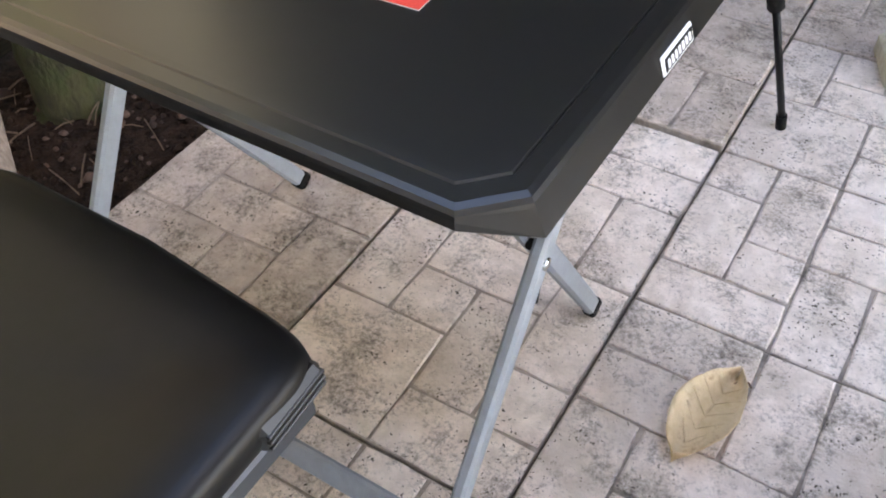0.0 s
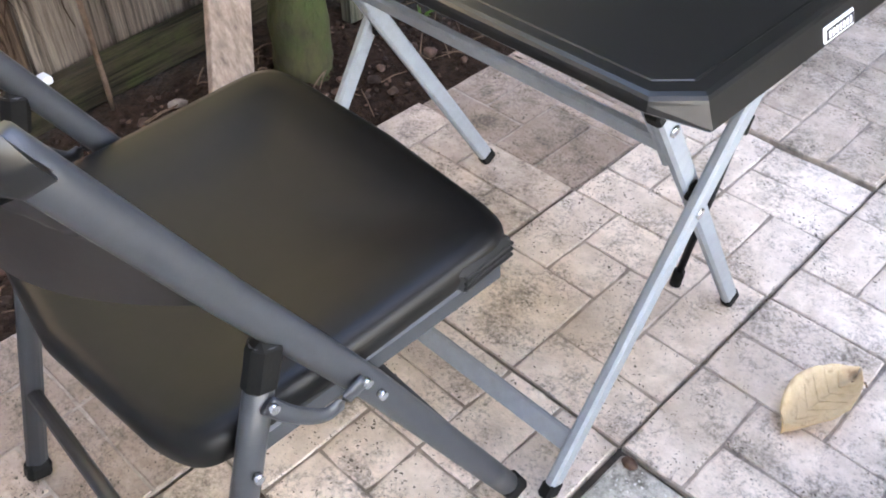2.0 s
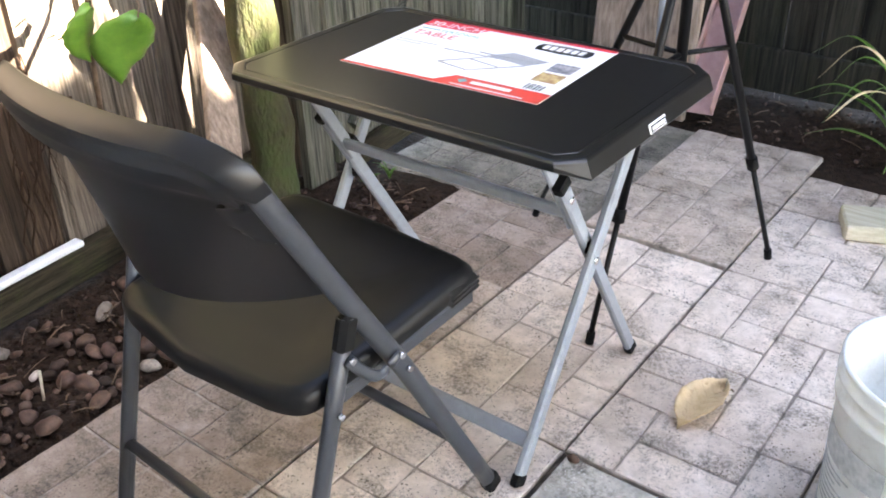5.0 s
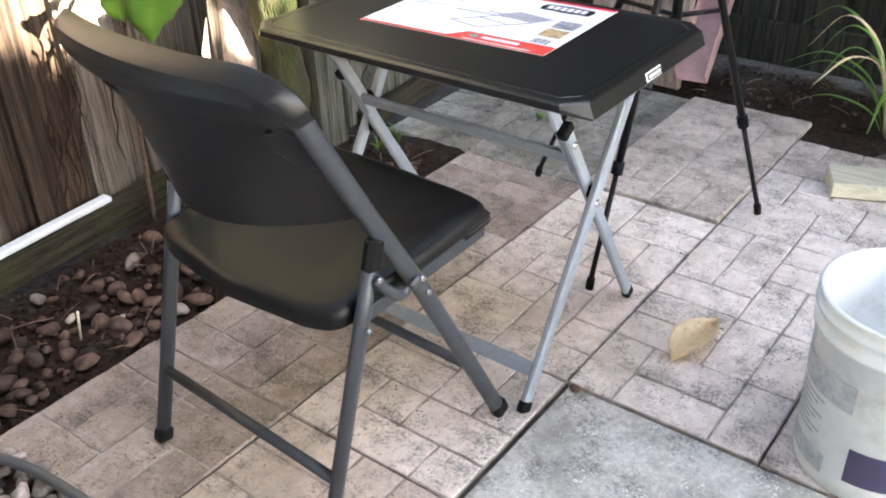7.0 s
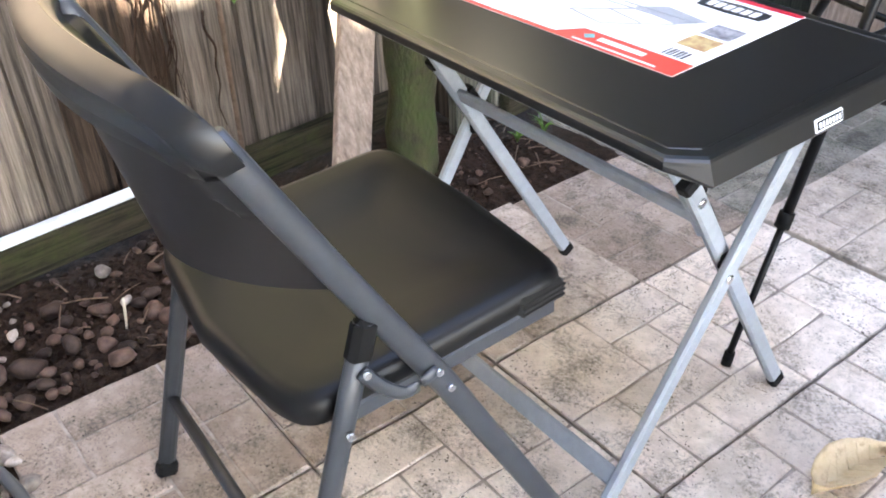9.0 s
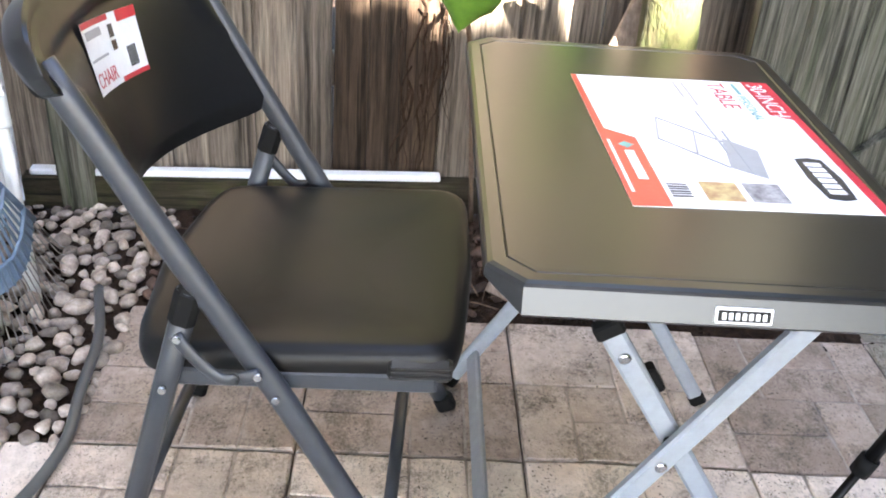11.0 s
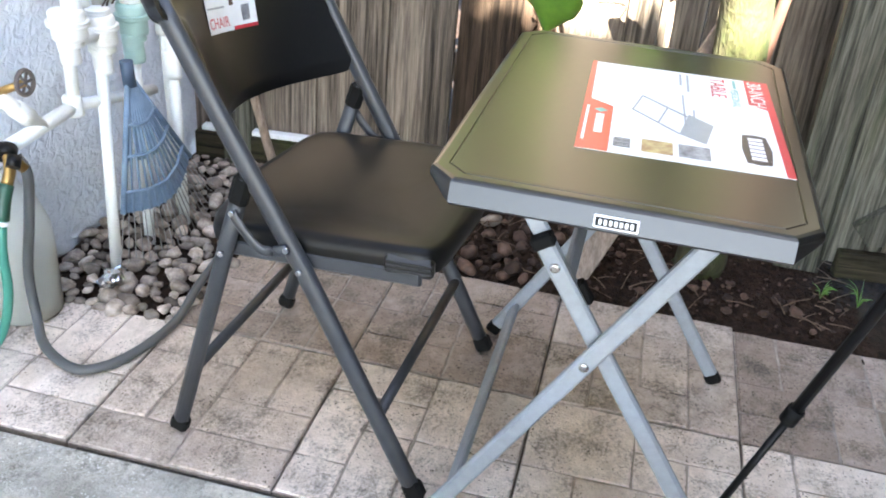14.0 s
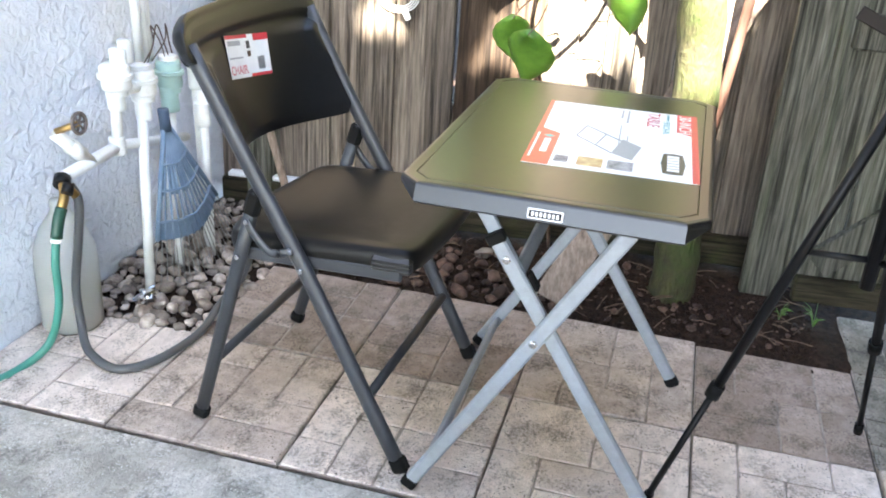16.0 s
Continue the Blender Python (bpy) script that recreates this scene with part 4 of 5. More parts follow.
# ---- river stones ----
def build_stones():
    rng = random.Random(11)
    tmpl = bmesh.new()
    bmesh.ops.create_icosphere(tmpl, subdivisions=2, radius=1)
    base = [v.co.copy() for v in tmpl.verts]
    tris = [[v.index for v in f.verts] for f in tmpl.faces]
    tmpl.free()
    placed, verts, faces = [], [], []

    def finish(name, mat, label):
        me = bpy.data.meshes.new(name)
        me.from_pydata(verts, [], faces)
        me.materials.append(mat)
        me.shade_smooth()
        tagged(new(name, me), label, "stones", kind="stuff")
        verts.clear()
        faces.clear()

    def drop(x, y, r):
        if (x - -0.975) ** 2 + (y - -0.913) ** 2 < (r + 0.012) ** 2:
            return
        for q in placed:
            if (q[0] - x) ** 2 + (q[1] - y) ** 2 < (0.72 * (q[2] + r)) ** 2:
                return
        placed.append((x, y, r))
        sx, sy, sz = r * rng.uniform(0.9, 1.35), r * rng.uniform(0.75, 1.0), r * rng.uniform(0.5, 0.8)
        turn = Euler((rng.uniform(-0.4, 0.4), rng.uniform(-0.4, 0.4), rng.uniform(0, 6.28))).to_matrix()
        o = Vector((x, y, sz * rng.uniform(-0.1, 0.55)))
        i = len(verts)
        off = Vector((rng.uniform(0, 99), rng.uniform(0, 99), 0))
        cuts = [(Vector((rng.gauss(0, 1), rng.gauss(0, 1), rng.gauss(0, 1))).normalized(), rng.uniform(0.55, 0.9)) for _ in range(7)]
        for c in base:
            k = 1 + 0.30 * noise.noise(c * 1.3 + off) + 0.10 * noise.noise(c * 3.1 + off)
            for d, lim in cuts:
                k = min(k, lim / max(0.05, c.dot(d))) if c.dot(d) > 0.05 else k
            verts.append(tuple(o + turn @ Vector((c.x * sx * k, c.y * sy * k, c.z * sz * k))))
        faces.extend([i + a for a in f] for f in tris)
    for k in range(2600):
        drop(rng.uniform(-1.26, -0.40), rng.uniform(-1.60, -1.205), rng.choice((0.014, 0.018, 0.022, 0.028)))
    for k in range(14):
        drop(rng.uniform(-1.22, -0.87), rng.uniform(-1.2, -0.35), rng.choice((0.010, 0.014, 0.020, 0.026)))
    finish("gravel", GRAVEL, "pale grey and tan river gravel by the wall")
    for k in range(210):
        x = -0.86 - abs(rng.gauss(0, 0.13))
        y = rng.uniform(-1.2, -0.42)
        if x > -1.28:
            drop(x, y, rng.choice((0.012, 0.017, 0.023, 0.029)))
    for k in range(150):
        drop(rng.uniform(-1.26, -0.87), rng.uniform(-1.2, -0.05), rng.choice((0.006, 0.009, 0.012, 0.016)))
    for k in range(26):
        drop(rng.uniform(-1.04, -0.88), rng.uniform(-0.02, 0.30), rng.choice((0.006, 0.010, 0.014, 0.020)))
    for k in range(240):
        drop(rng.uniform(-1.27, -0.86), rng.uniform(-1.2, 0.3), rng.uniform(0.003, 0.006))
    for k in range(260):
        drop(rng.uniform(-1.0, 1.6), rng.uniform(1.18, 1.60), rng.uniform(0.003, 0.009))
    finish("river_stones", STONE, "brown river stones scattered on dark soil")


build_stones()

def build_clods():
    rng = random.Random(17)
    tmpl = bmesh.new()
    bmesh.ops.create_icosphere(tmpl, subdivisions=1, radius=1)
    base = [v.co.copy() for v in tmpl.verts]
    tris = [[v.index for v in f.verts] for f in tmpl.faces]
    tmpl.free()
    verts, faces = [], []
    for k in range(3800):
        x, y = rng.uniform(-1.29, -0.84), rng.uniform(-1.2, 0.32)
        if k > 3000:
            x, y = rng.uniform(-1.0, 1.6), rng.uniform(1.18, 1.60)
        r = rng.choice((0.003, 0.004, 0.005, 0.007, 0.010))
        i = len(verts)
        h = 0.02 * noise.noise((x * 5, y * 5, 0)) + 0.012 * noise.noise((x * 17, y * 17, 3)) - 0.012
        for c in base:
            verts.append((x + c.x * r * rng.uniform(0.7, 1.4), y + c.y * r * rng.uniform(0.7, 1.4), h + c.z * r * rng.uniform(0.6, 1.2)))
        faces.extend([i + a for a in f] for f in tris)
    me = bpy.data.meshes.new("soil_clods")
    me.from_pydata(verts, [], faces)
    me.materials.append(SOIL)
    tagged(new("soil_clods", me), "dark crumbs of damp soil on the bed", "soil", kind="stuff")


build_clods()

# twigs and litter on the soil
litter = bmesh.new()
rng = random.Random(8)
for k in range(150):
    x, y = rng.uniform(-1.27, -0.86), rng.uniform(-1.2, 0.3)
    if k > 90:
        x, y = rng.uniform(-1.0, 1.0), rng.uniform(1.18, 1.60)
    a, l = rng.uniform(0, 6.28), rng.uniform(0.01, 0.05)
    d = Vector((math.cos(a), math.sin(a), rng.uniform(-0.1, 0.1))) * l
    p = Vector((x, y, 0.012))
    tube(litter, [p - d, p + Vector((0, 0, 0.004)), p + d], rng.uniform(0.0008, 0.0022), 5)
me = bpy.data.meshes.new("twigs")
litter.to_mesh(me)
litter.free()
me.materials.append(TWIG)
tagged(new("twigs", me), "dry brown twigs and bits lying on soil", "litter", kind="stuff")
bm = bmesh.new()
tube(bm, [(-0.975, -0.913, 0.0), (-0.971, -0.905, 0.075)], 0.003, 6)
tagged(part("stick", bm, PALE_WOOD), "thin pale stick poking out of the soil", "stick")


# ---- irrigation pipes by the house wall ----
def pipe(bm, a, b, r=0.0135):
    return tube(bm, [a, b], r, 14)


def collar(parent, name, x, y, z, r, h, mat=PVC):
    bm = bmesh.new()
    lathe(bm, [(0.001, 0), (r * 0.96, 0), (r, h * 0.08), (r, h * 0.45), (r * 0.95, h * 0.5), (r, h * 0.55), (r, h * 0.92), (r * 0.9, h), (0.001, h)], (x, y, z), 20)
    return part(name, bm, mat, parent)


PY = -1.50
UPRIGHT = Matrix(((1, 0, 0.108, 0.043), (0, 1, 0, 0.042), (0, 0, 1, -0.010), (0, 0, 0, 1)))      # sets the pipework at its place by the wall
RISERS = []
man = thing("irrigation_manifold", "white plastic pipe manifold with two valves by wall", "pipes", pose(0, 0, 0))
bm = bmesh.new()
pipe(bm, (-0.618, PY, -0.02), (-0.705, PY, 0.50))
part("riser", bm, PVC, man, "", True)
bm = bmesh.new()
pipe(bm, (-0.585, PY, 0.447), (-0.610, PY, 0.600))
part("riser", bm, PVC, man, "", True)
bm = bmesh.new()
pipe(bm, (-0.366, PY, 0.435), (-0.590, PY, 0.445), 0.0150)
pipe(bm, (-0.590, PY, 0.445), (-0.990, PY - 0.06, 0.340), 0.0135)
part("feed_pipe", bm, PVC, man, "", True)
bm = bmesh.new()
pipe(bm, (-0.475, PY, 0.438), (-0.395, PY - 0.02, 0.530), 0.0155)
part("tap_branch", bm, PVC, man, "", True)
bm = bmesh.new()
pipe(bm, (-0.450, PY - 0.004, 0.466), (-0.425, PY - 0.012, 0.495), 0.0195)
part("coupling", bm, PVC, man, "", True)
collar(man, "elbow", -0.583, PY, 0.425, 0.020, 0.045)
collar(man, "reducer", -0.606, PY, 0.535, 0.021, 0.045)
body = collar(man, "valve_body", -0.618, PY, 0.585, 0.036, 0.060)
collar(body, "bonnet", -0.640, PY, 0.640, 0.020, 0.040)
collar(body, "solenoid", -0.672, PY, 0.640, 0.017, 0.055)
collar(body, "flange", -0.618, PY, 0.612, 0.043, 0.013)
collar(body, "union_nut", -0.614, PY, 0.570, 0.027, 0.018)
body = collar(man, "valve_body", -0.722, PY, 0.545, 0.034, 0.066)
collar(body, "flange", -0.722, PY, 0.578, 0.041, 0.013)
collar(body, "cap", -0.724, PY, 0.612, 0.026, 0.012)
collar(body, "union_nut", -0.718, PY, 0.528, 0.029, 0.020)
collar(body, "reducer", -0.712, PY, 0.480, 0.021, 0.070)
bm = bmesh.new()
pipe(bm, (-0.618, PY, 0.580), (-0.722, PY, 0.570), 0.016)
part("link_pipe", bm, PVC, man, "", True)
# tap wheel
bm = bmesh.new()
tube(bm, [(-0.418 + 0.024 * math.cos(a), PY + 0.030, 0.557 + 0.024 * math.sin(a)) for a in (k * math.pi / 9 for k in range(19))], 0.0045, 8, False)
for k in range(3):
    a = k * math.pi / 3
    tube(bm, [(-0.418 - 0.024 * math.cos(a), PY + 0.030, 0.557 - 0.024 * math.sin(a)), (-0.418 + 0.024 * math.cos(a), PY + 0.030, 0.557 + 0.024 * math.sin(a))], 0.003, 6)
wheel = part("tap_wheel", bm, plain("rusty_iron", (0.15, 0.125, 0.115), 0.75, 0.2), man, "rusty iron tap wheel", True)
bm = bmesh.new()
tube(bm, [(-0.398, PY - 0.02, 0.535), (-0.418, PY + 0.030, 0.557)], 0.008, 8)
part("tap_stem", bm, BRASS, man, "", True)
# second valve with green top
gv = thing("green_valve", "pale green plastic irrigation valve on a riser", "valve", pose(0, 0, 0))
collar(gv, "valve_body", -0.850, PY, 0.535, 0.033, 0.072, PVC_GREEN)
collar(gv, "flange", -0.850, PY, 0.570, 0.040, 0.013, PVC_GREEN)
collar(gv, "cap", -0.852, PY, 0.608, 0.024, 0.014, PVC)
collar(gv, "union_nut", -0.846, PY, 0.520, 0.028, 0.018, PVC_GREEN)
collar(gv, "reducer", -0.838, PY, 0.470, 0.024, 0.070, PVC_GREEN)
bm = bmesh.new()
pipe(bm, (-0.775, PY, -0.02), (-0.836, PY, 0.48))
part("riser", bm, PVC, gv, "", True)
for xa, xb, zb, yy in ((-0.945, -0.985, 0.60, PY), (-0.905, -0.955, 0.50, PY + 0.03)):
    rp = thing("riser_pipe", "aged white plastic riser pipe standing in stones", "pipe", pose(0, 0, 0), "riser pipes")
    RISERS.append(rp)
    bm = bmesh.new()
    pipe(bm, (xa, yy, -0.02), (xb, yy, zb))
    part("tube", bm, PVC, rp, "", True)
    collar(rp, "coupling", xb + 0.008, yy, zb - 0.10, 0.020, 0.07)
for xa, rr in ((-0.800, 0.012), (-0.855, 0.006), (-0.835, 0.008)):
    cd = thing("conduit", "thin white conduit running up the house wall", "pipe", pose(0, 0, 0), "conduits")
    RISERS.append(cd)
    bm = bmesh.new()
    tube(bm, [(xa, PY - 0.05, 0.60), (xa - 0.03, PY - 0.06, 0.80), (xa - 0.05, PY - 0.16, 1.25), (xa - 0.05, PY - 0.17, 2.4)], rr, 10)
    part("tube", bm, PVC, cd, "", True)
wires = thing("valve_wires", "tangle of rusty brown wires on the valves", "wires", pose(0, 0, 0))
rng = random.Random(3)
WIRE = plain("rust_red_wire", (0.07, 0.042, 0.032), 0.8)
for k in range(3):
    bm = bmesh.new()
    p = Vector((-0.74 - 0.02 * k, PY, 0.62))
    tube(bm, smooth_path([p, p + Vector((rng.uniform(-0.04, 0.02), 0.02, 0.05)), p + Vector((-0.05, rng.uniform(-0.03, 0.03), 0.09)), p + Vector((-0.09, 0, rng.uniform(0.02, 0.06))), p + Vector((-0.09, 0.01, -0.03))], 5), 0.0019, 6)
    part("wire", bm, WIRE, wires, "", True)

# ---- hoses ----
hs = thing("garden_hose", "dark grey rubber hose looping over paving", "hose", pose(0, 0, 0))
bm = bmesh.new()
loop = [(-0.284, PY + 0.052, 0.408), (-0.282, PY + 0.072, 0.37), (-0.277, PY + 0.062, 0.27), (-0.275, PY + 0.042, 0.15), (-0.258, PY + 0.058, 0.06), (-0.215, -1.398, 0.020), (-0.178, -1.312, 0.012), (-0.203, -1.259, 0.012), (-0.277, -1.221, 0.013), (-0.395, -1.201, 0.016), (-0.513, -1.212, 0.03), (-0.673, -1.228, 0.035), (-0.84, -1.28, 0.035)]
tube(bm, smooth_path(loop, 7), 0.0105, 12)
part("hose", bm, plain("dark_grey_rubber", (0.075, 0.078, 0.08), 0.42), hs, "", True)
bm = bmesh.new()
tube(bm, [(-0.366, PY, 0.437), (-0.345, PY + 0.010, 0.425)], 0.019, 12)
tube(bm, [(-0.345, PY + 0.030, 0.432), (-0.328, PY + 0.034, 0.415)], 0.013, 10)
part("tap_collar", bm, BLACK_METAL, hs)
bm = bmesh.new()
tube(bm, smooth_path([(-0.352, PY + 0.010, 0.432), (-0.335, PY + 0.02, 0.405), (-0.318, PY + 0.02, 0.380)], 4), 0.011, 10)
tube(bm, [(-0.352, PY + 0.012, 0.425), (-0.366, PY + 0.028, 0.395)], 0.011, 10)
part("brass_splitter", bm, BRASS, hs, "", True)
gh = thing("green_hose", "green garden hose hanging from the tap splitter", "hose", pose(0, 0, 0))
bm = bmesh.new()
tube(bm, smooth_path([(-0.290, PY + 0.02, 0.340), (-0.262, PY + 0.02, 0.26), (-0.245, PY + 0.02, 0.16), (-0.225, PY - 0.01, 0.06), (-0.17, PY - 0.05, 0.013), (-0.05, PY - 0.08, 0.012), (0.05, PY - 0.10, 0.012)], 6), 0.0095, 10)
part("hose", bm, plain("green_rubber", (0.045, 0.22, 0.165), 0.42), gh, "", True)
bm = bmesh.new()
tube(bm, smooth_path([(-0.318, PY + 0.02, 0.380), (-0.300, PY + 0.02, 0.355), (-0.282, PY + 0.02, 0.318)], 4), 0.0135, 10)
part("sleeve", bm, plain("dark_green_plastic", (0.02, 0.07, 0.045), 0.45), gh, "", True)
bm = bmesh.new()
tube(bm, [(-0.281, PY + 0.02, 0.316), (-0.278, PY + 0.02, 0.308)], 0.0125, 10)
part("ring", bm, PAPER, gh)

# ---- water jug ----
jug = thing("water_jug", "translucent plastic jug half full of water", "jug", pose(-0.345, -1.532, 0.0))
JUG = material("cloudy_plastic", (0.66, 0.68, 0.66), (0.72, 0.74, 0.72), 12, 0.35, 0, 0.1, 80)
jb = JUG.node_tree.nodes["Principled BSDF"]
jb.inputs["Transmission Weight"].default_value = 0.68
jb.inputs["IOR"].default_value = 1.1
bm = bmesh.new()
lathe(bm, [(0.001, 0.0), (0.066, 0.0), (0.074, 0.008), (0.075, 0.17), (0.072, 0.21), (0.055, 0.26), (0.028, 0.30), (0.022, 0.31), (0.022, 0.335), (0.001, 0.336)], (0, 0, 0), 32)
part("bottle", bm, JUG, jug, "", True)
WATER = material("murky_water", (0.30, 0.285, 0.23), (0.36, 0.34, 0.275), 5, 0.15, 0, 0)
bm = bmesh.new()
lathe(bm, [(0.001, 0.004), (0.064, 0.004), (0.0715, 0.012), (0.0725, 0.13), (0.001, 0.131)], (0, 0, 0), 32)
part("water", bm, WATER, jug, "murky still water", True)

# ---- rake standing against the pipes ----
rake = thing("leaf_rake", "faded blue plastic fan rake with wire tines", "rake", pose(0, 0, 0))
BLUE = material("faded_blue_plastic", (0.10, 0.16, 0.24), (0.19, 0.26, 0.35), 30, 0.6, 0, 0.3, 90)
top, left, right = Vector((-0.741, PY + 0.038, 0.476)), Vector((-0.632, PY + 0.038, 0.160)), Vector((-0.930, PY + 0.055, 0.190))
bm = bmesh.new()
nseg = 13
for k in range(nseg):
    u = k / (nseg - 1)
    q = left.lerp(right, u) + Vector((0, 0.03, -0.035)) * math.sin(math.pi * u)
    tube(bm, [top.lerp(q, 0.04), q], 0.0032 if k not in (0, nseg - 1) else 0.007, 6)
part("fan_ribs", bm, BLUE, rake, "", True)
for f0, f1 in ((0.34, 0.62), (0.62, 0.995)):
    bm = bmesh.new()
    for k in range(nseg - 1):
        us = [k / (nseg - 1), (k + 1) / (nseg - 1)]
        qs = [left.lerp(right, u) + Vector((0, 0.03, -0.035)) * math.sin(math.pi * u) for u in us]
        pts = [top.lerp(qs[0], f0), top.lerp(qs[1], f0), top.lerp(qs[1], f1), top.lerp(qs[0], f1)]
        back = Vector((0, -0.002, 0))
        if f0 > 0.5:
            pts = [top.lerp(qs[0], 0.84), top.lerp(qs[1], 0.84), top.lerp(qs[1], f1), top.lerp(qs[0], f1)]
        elif k % 3 == 1:
            continue
        rings_mesh(bm, [pts, [p + back for p in pts]])
    part("web_band", bm, BLUE, rake)
for f in (0.36, 0.58, 0.84):
    bm = bmesh.new()
    tube(bm, [top.lerp(left.lerp(right, u) + Vector((0, 0.03, -0.035)) * math.sin(math.pi * u), f) + Vector((0, 0.004, 0)) for u in (0, 0.25, 0.5, 0.75, 1)], 0.004, 6)
    part("cross_strip", bm, BLUE, rake)
bm = bmesh.new()
tube(bm, [top + Vector((0, 0, 0.03)), top - Vector((0, 0, 0.03))], 0.015, 10)
part("socket", bm, plain("dark_blue_plastic", (0.05, 0.08, 0.13), 0.6), rake)
for k in range(22):
    u = k / 21
    q = left.lerp(right, u) + Vector((0, 0.03, -0.035)) * math.sin(math.pi * u)
    d = (q - top).normalized()
    bm = bmesh.new()
    end = q + d * 0.13
    end.z = max(0.012, end.z)
    tube(bm, smooth_path([q, q + d * 0.07, end, end + Vector((0, 0.012, -0.006))], 3), 0.0014, 5)
    part("tine", bm, plain("dull_wire", (0.30, 0.29, 0.27), 0.5, 0.8) if k == 0 else bpy.data.materials["dull_wire"], rake)

for ob in (man, gv, wires, rake, gh, hs, *RISERS):
    for kid in ob.children_recursive:
        if ob != hs or kid.name.split(".")[0] != "hose":
            kid.data.transform(UPRIGHT)

# thin pole leaning in the corner
bm = bmesh.new()
tube(bm, [(-1.02, -1.205, 0.0), (-1.18, -1.56, 0.95)], 0.0125, 10)
tagged(part("wooden_pole", bm, PLANK, None, "", True), "thin weathered wooden pole leaning in the corner", "pole")

# crumpled foil on the stones
bm = bmesh.new()
bmesh.ops.create_icosphere(bm, subdivisions=3, radius=0.022, matrix=Matrix.Translation((-0.46, -1.395, 0.045)) @ Matrix.Diagonal((1.7, 0.9, 0.7, 1)))
for v in bm.verts:
    v.co += Vector((noise.noise(v.co * 90), noise.noise(v.co * 90 + Vector((9, 0, 0))), noise.noise(v.co * 90 + Vector((0, 9, 0))))) * 0.014
tagged(part("foil_scrap", bm, STEEL), "crumpled scrap of silver foil on stones", "litter")

# coil of white cord on the fence
bm = bmesh.new()
for k in range(4):
    r = 0.035 + 0.006 * k
    tube(bm, [(FX + 0.018 + 0.003 * k, -1.01 + r * 1.2 * math.cos(a), 0.725 + r * 0.9 * math.sin(a)) for a in (j * math.pi / 10 for j in range(21))], 0.0018, 6, False)
box(bm, (FX + 0.022, -0.985, 0.672), (0.012, 0.018, 0.036), Matrix.Rotation(0.5, 3, "X"), 0.003)
cord = tagged(part("cord_coil", bm, PVC, None, "", True), "coiled white cord with plug hung on fence", "cord")
cord.matrix_basis = ALONG

# ---- dead climber roots on the fence ----
roots = thing("dead_climber", "dry brown roots of a dead climber on fence", "plant", ALONG)
ROOT = material("dead_root_bark", (0.016, 0.009, 0.006), (0.06, 0.036, 0.024), 40, 0.95, 0, 0.6, 90, sheen=0.1)
rng = random.Random(52)
for k in range(20):
    y0, z0 = rng.gauss(-0.62, 0.03), rng.uniform(0.30, 0.62)
    if k % 3 == 0:
        y0 = rng.gauss(-0.56, 0.04)
    pts, y1, z1 = [], y0, z0
    for j in range(7):
        pts.append((FX + rng.uniform(0.022, 0.036), y1, z1))
        y1 += rng.gauss(0.0, 0.012)
        z1 -= rng.uniform(0.03, 0.075)
        z1 = max(z1, 0.05)
    bm = bmesh.new()
    r0 = rng.choice((0.0012, 0.0018, 0.0026, 0.004))
    path = smooth_path(pts, 4)
    tube(bm, path, [r0 * (1 - 0.7 * i / len(path)) for i in range(len(path))], 5)
    part("root", bm, ROOT, roots, "", True)

# ---- bucket print ----
def print_patch(name, a0, a1, z0, z1, mat, r0=0.1345, r1=0.1432, off=0.0008):
    bm = bmesh.new()
    n = max(2, int(abs(a1 - a0) / 6))
    lo, hi = [], []
    for k in range(n + 1):
        a = radians(a0 + (a1 - a0) * k / n)
        for z, out in ((z0, lo), (z1, hi)):
            r = r0 + (r1 - r0) * z / 0.30 + off
            out.append(bm.verts.new((r * math.cos(a), r * math.sin(a), z)))
    for k in range(n):
        bm.faces.new((lo[k], lo[k + 1], hi[k + 1], hi[k]))
    ob = part(name, bm, mat, bk)
    sol = ob.modifiers.new("thick", "SOLIDIFY")
    sol.thickness = 0.0005
    return ob


WORN = material("worn_grey_print", (0.26, 0.28, 0.29), (0.52, 0.54, 0.54), 60, 0.5, 0, 0)
print_patch("print_panel", 178, 258, 0.190, 0.245, WORN)
for k in range(8):
    print_patch("print_bar", 175, 236 - 6 * (k % 3), 0.175 - 0.011 * k, 0.178 - 0.011 * k, WORN)
print_patch("print_panel", 165, 245, 0.030, 0.070, WORN)
print_patch("print_panel", 262, 300, 0.045, 0.120, plain("dark_print", (0.06, 0.05, 0.10), 0.5))

# small growth and bits on the ground
rng = random.Random(44)
for cx, cy in ((-1.06, 0.23), (-1.05, 0.32), (-0.40, -1.59)):
    weed = thing("weed", "small tuft of green weed in the soil", "plant", pose(cx, cy, -0.005), "weeds")
    for k in range(11):
        a, l = rng.uniform(0, 6.28), rng.uniform(0.025, 0.06)
        bm = bmesh.new()
        tube(bm, smooth_path([(0, 0, 0), (0.3 * l * math.cos(a), 0.3 * l * math.sin(a), l * 0.8), (0.8 * l * math.cos(a), 0.8 * l * math.sin(a), l)], 3), [0.0012, 0.003, 0.0034, 0.003, 0.0024, 0.0016, 0.0008], 5, True, 0.3)
        part("blade", bm, GREEN_LEAF, weed, "", True)
bm = bmesh.new()
bmesh.ops.create_icosphere(bm, subdivisions=2, radius=0.011, matrix=Matrix.Translation((0.030, -0.425, 0.008)) @ Matrix.Diagonal((1.2, 0.8, 0.8, 1)))
tagged(part("pebble", bm, STONE, None, "", True), "small dark pebble lying on the concrete", "pebble")
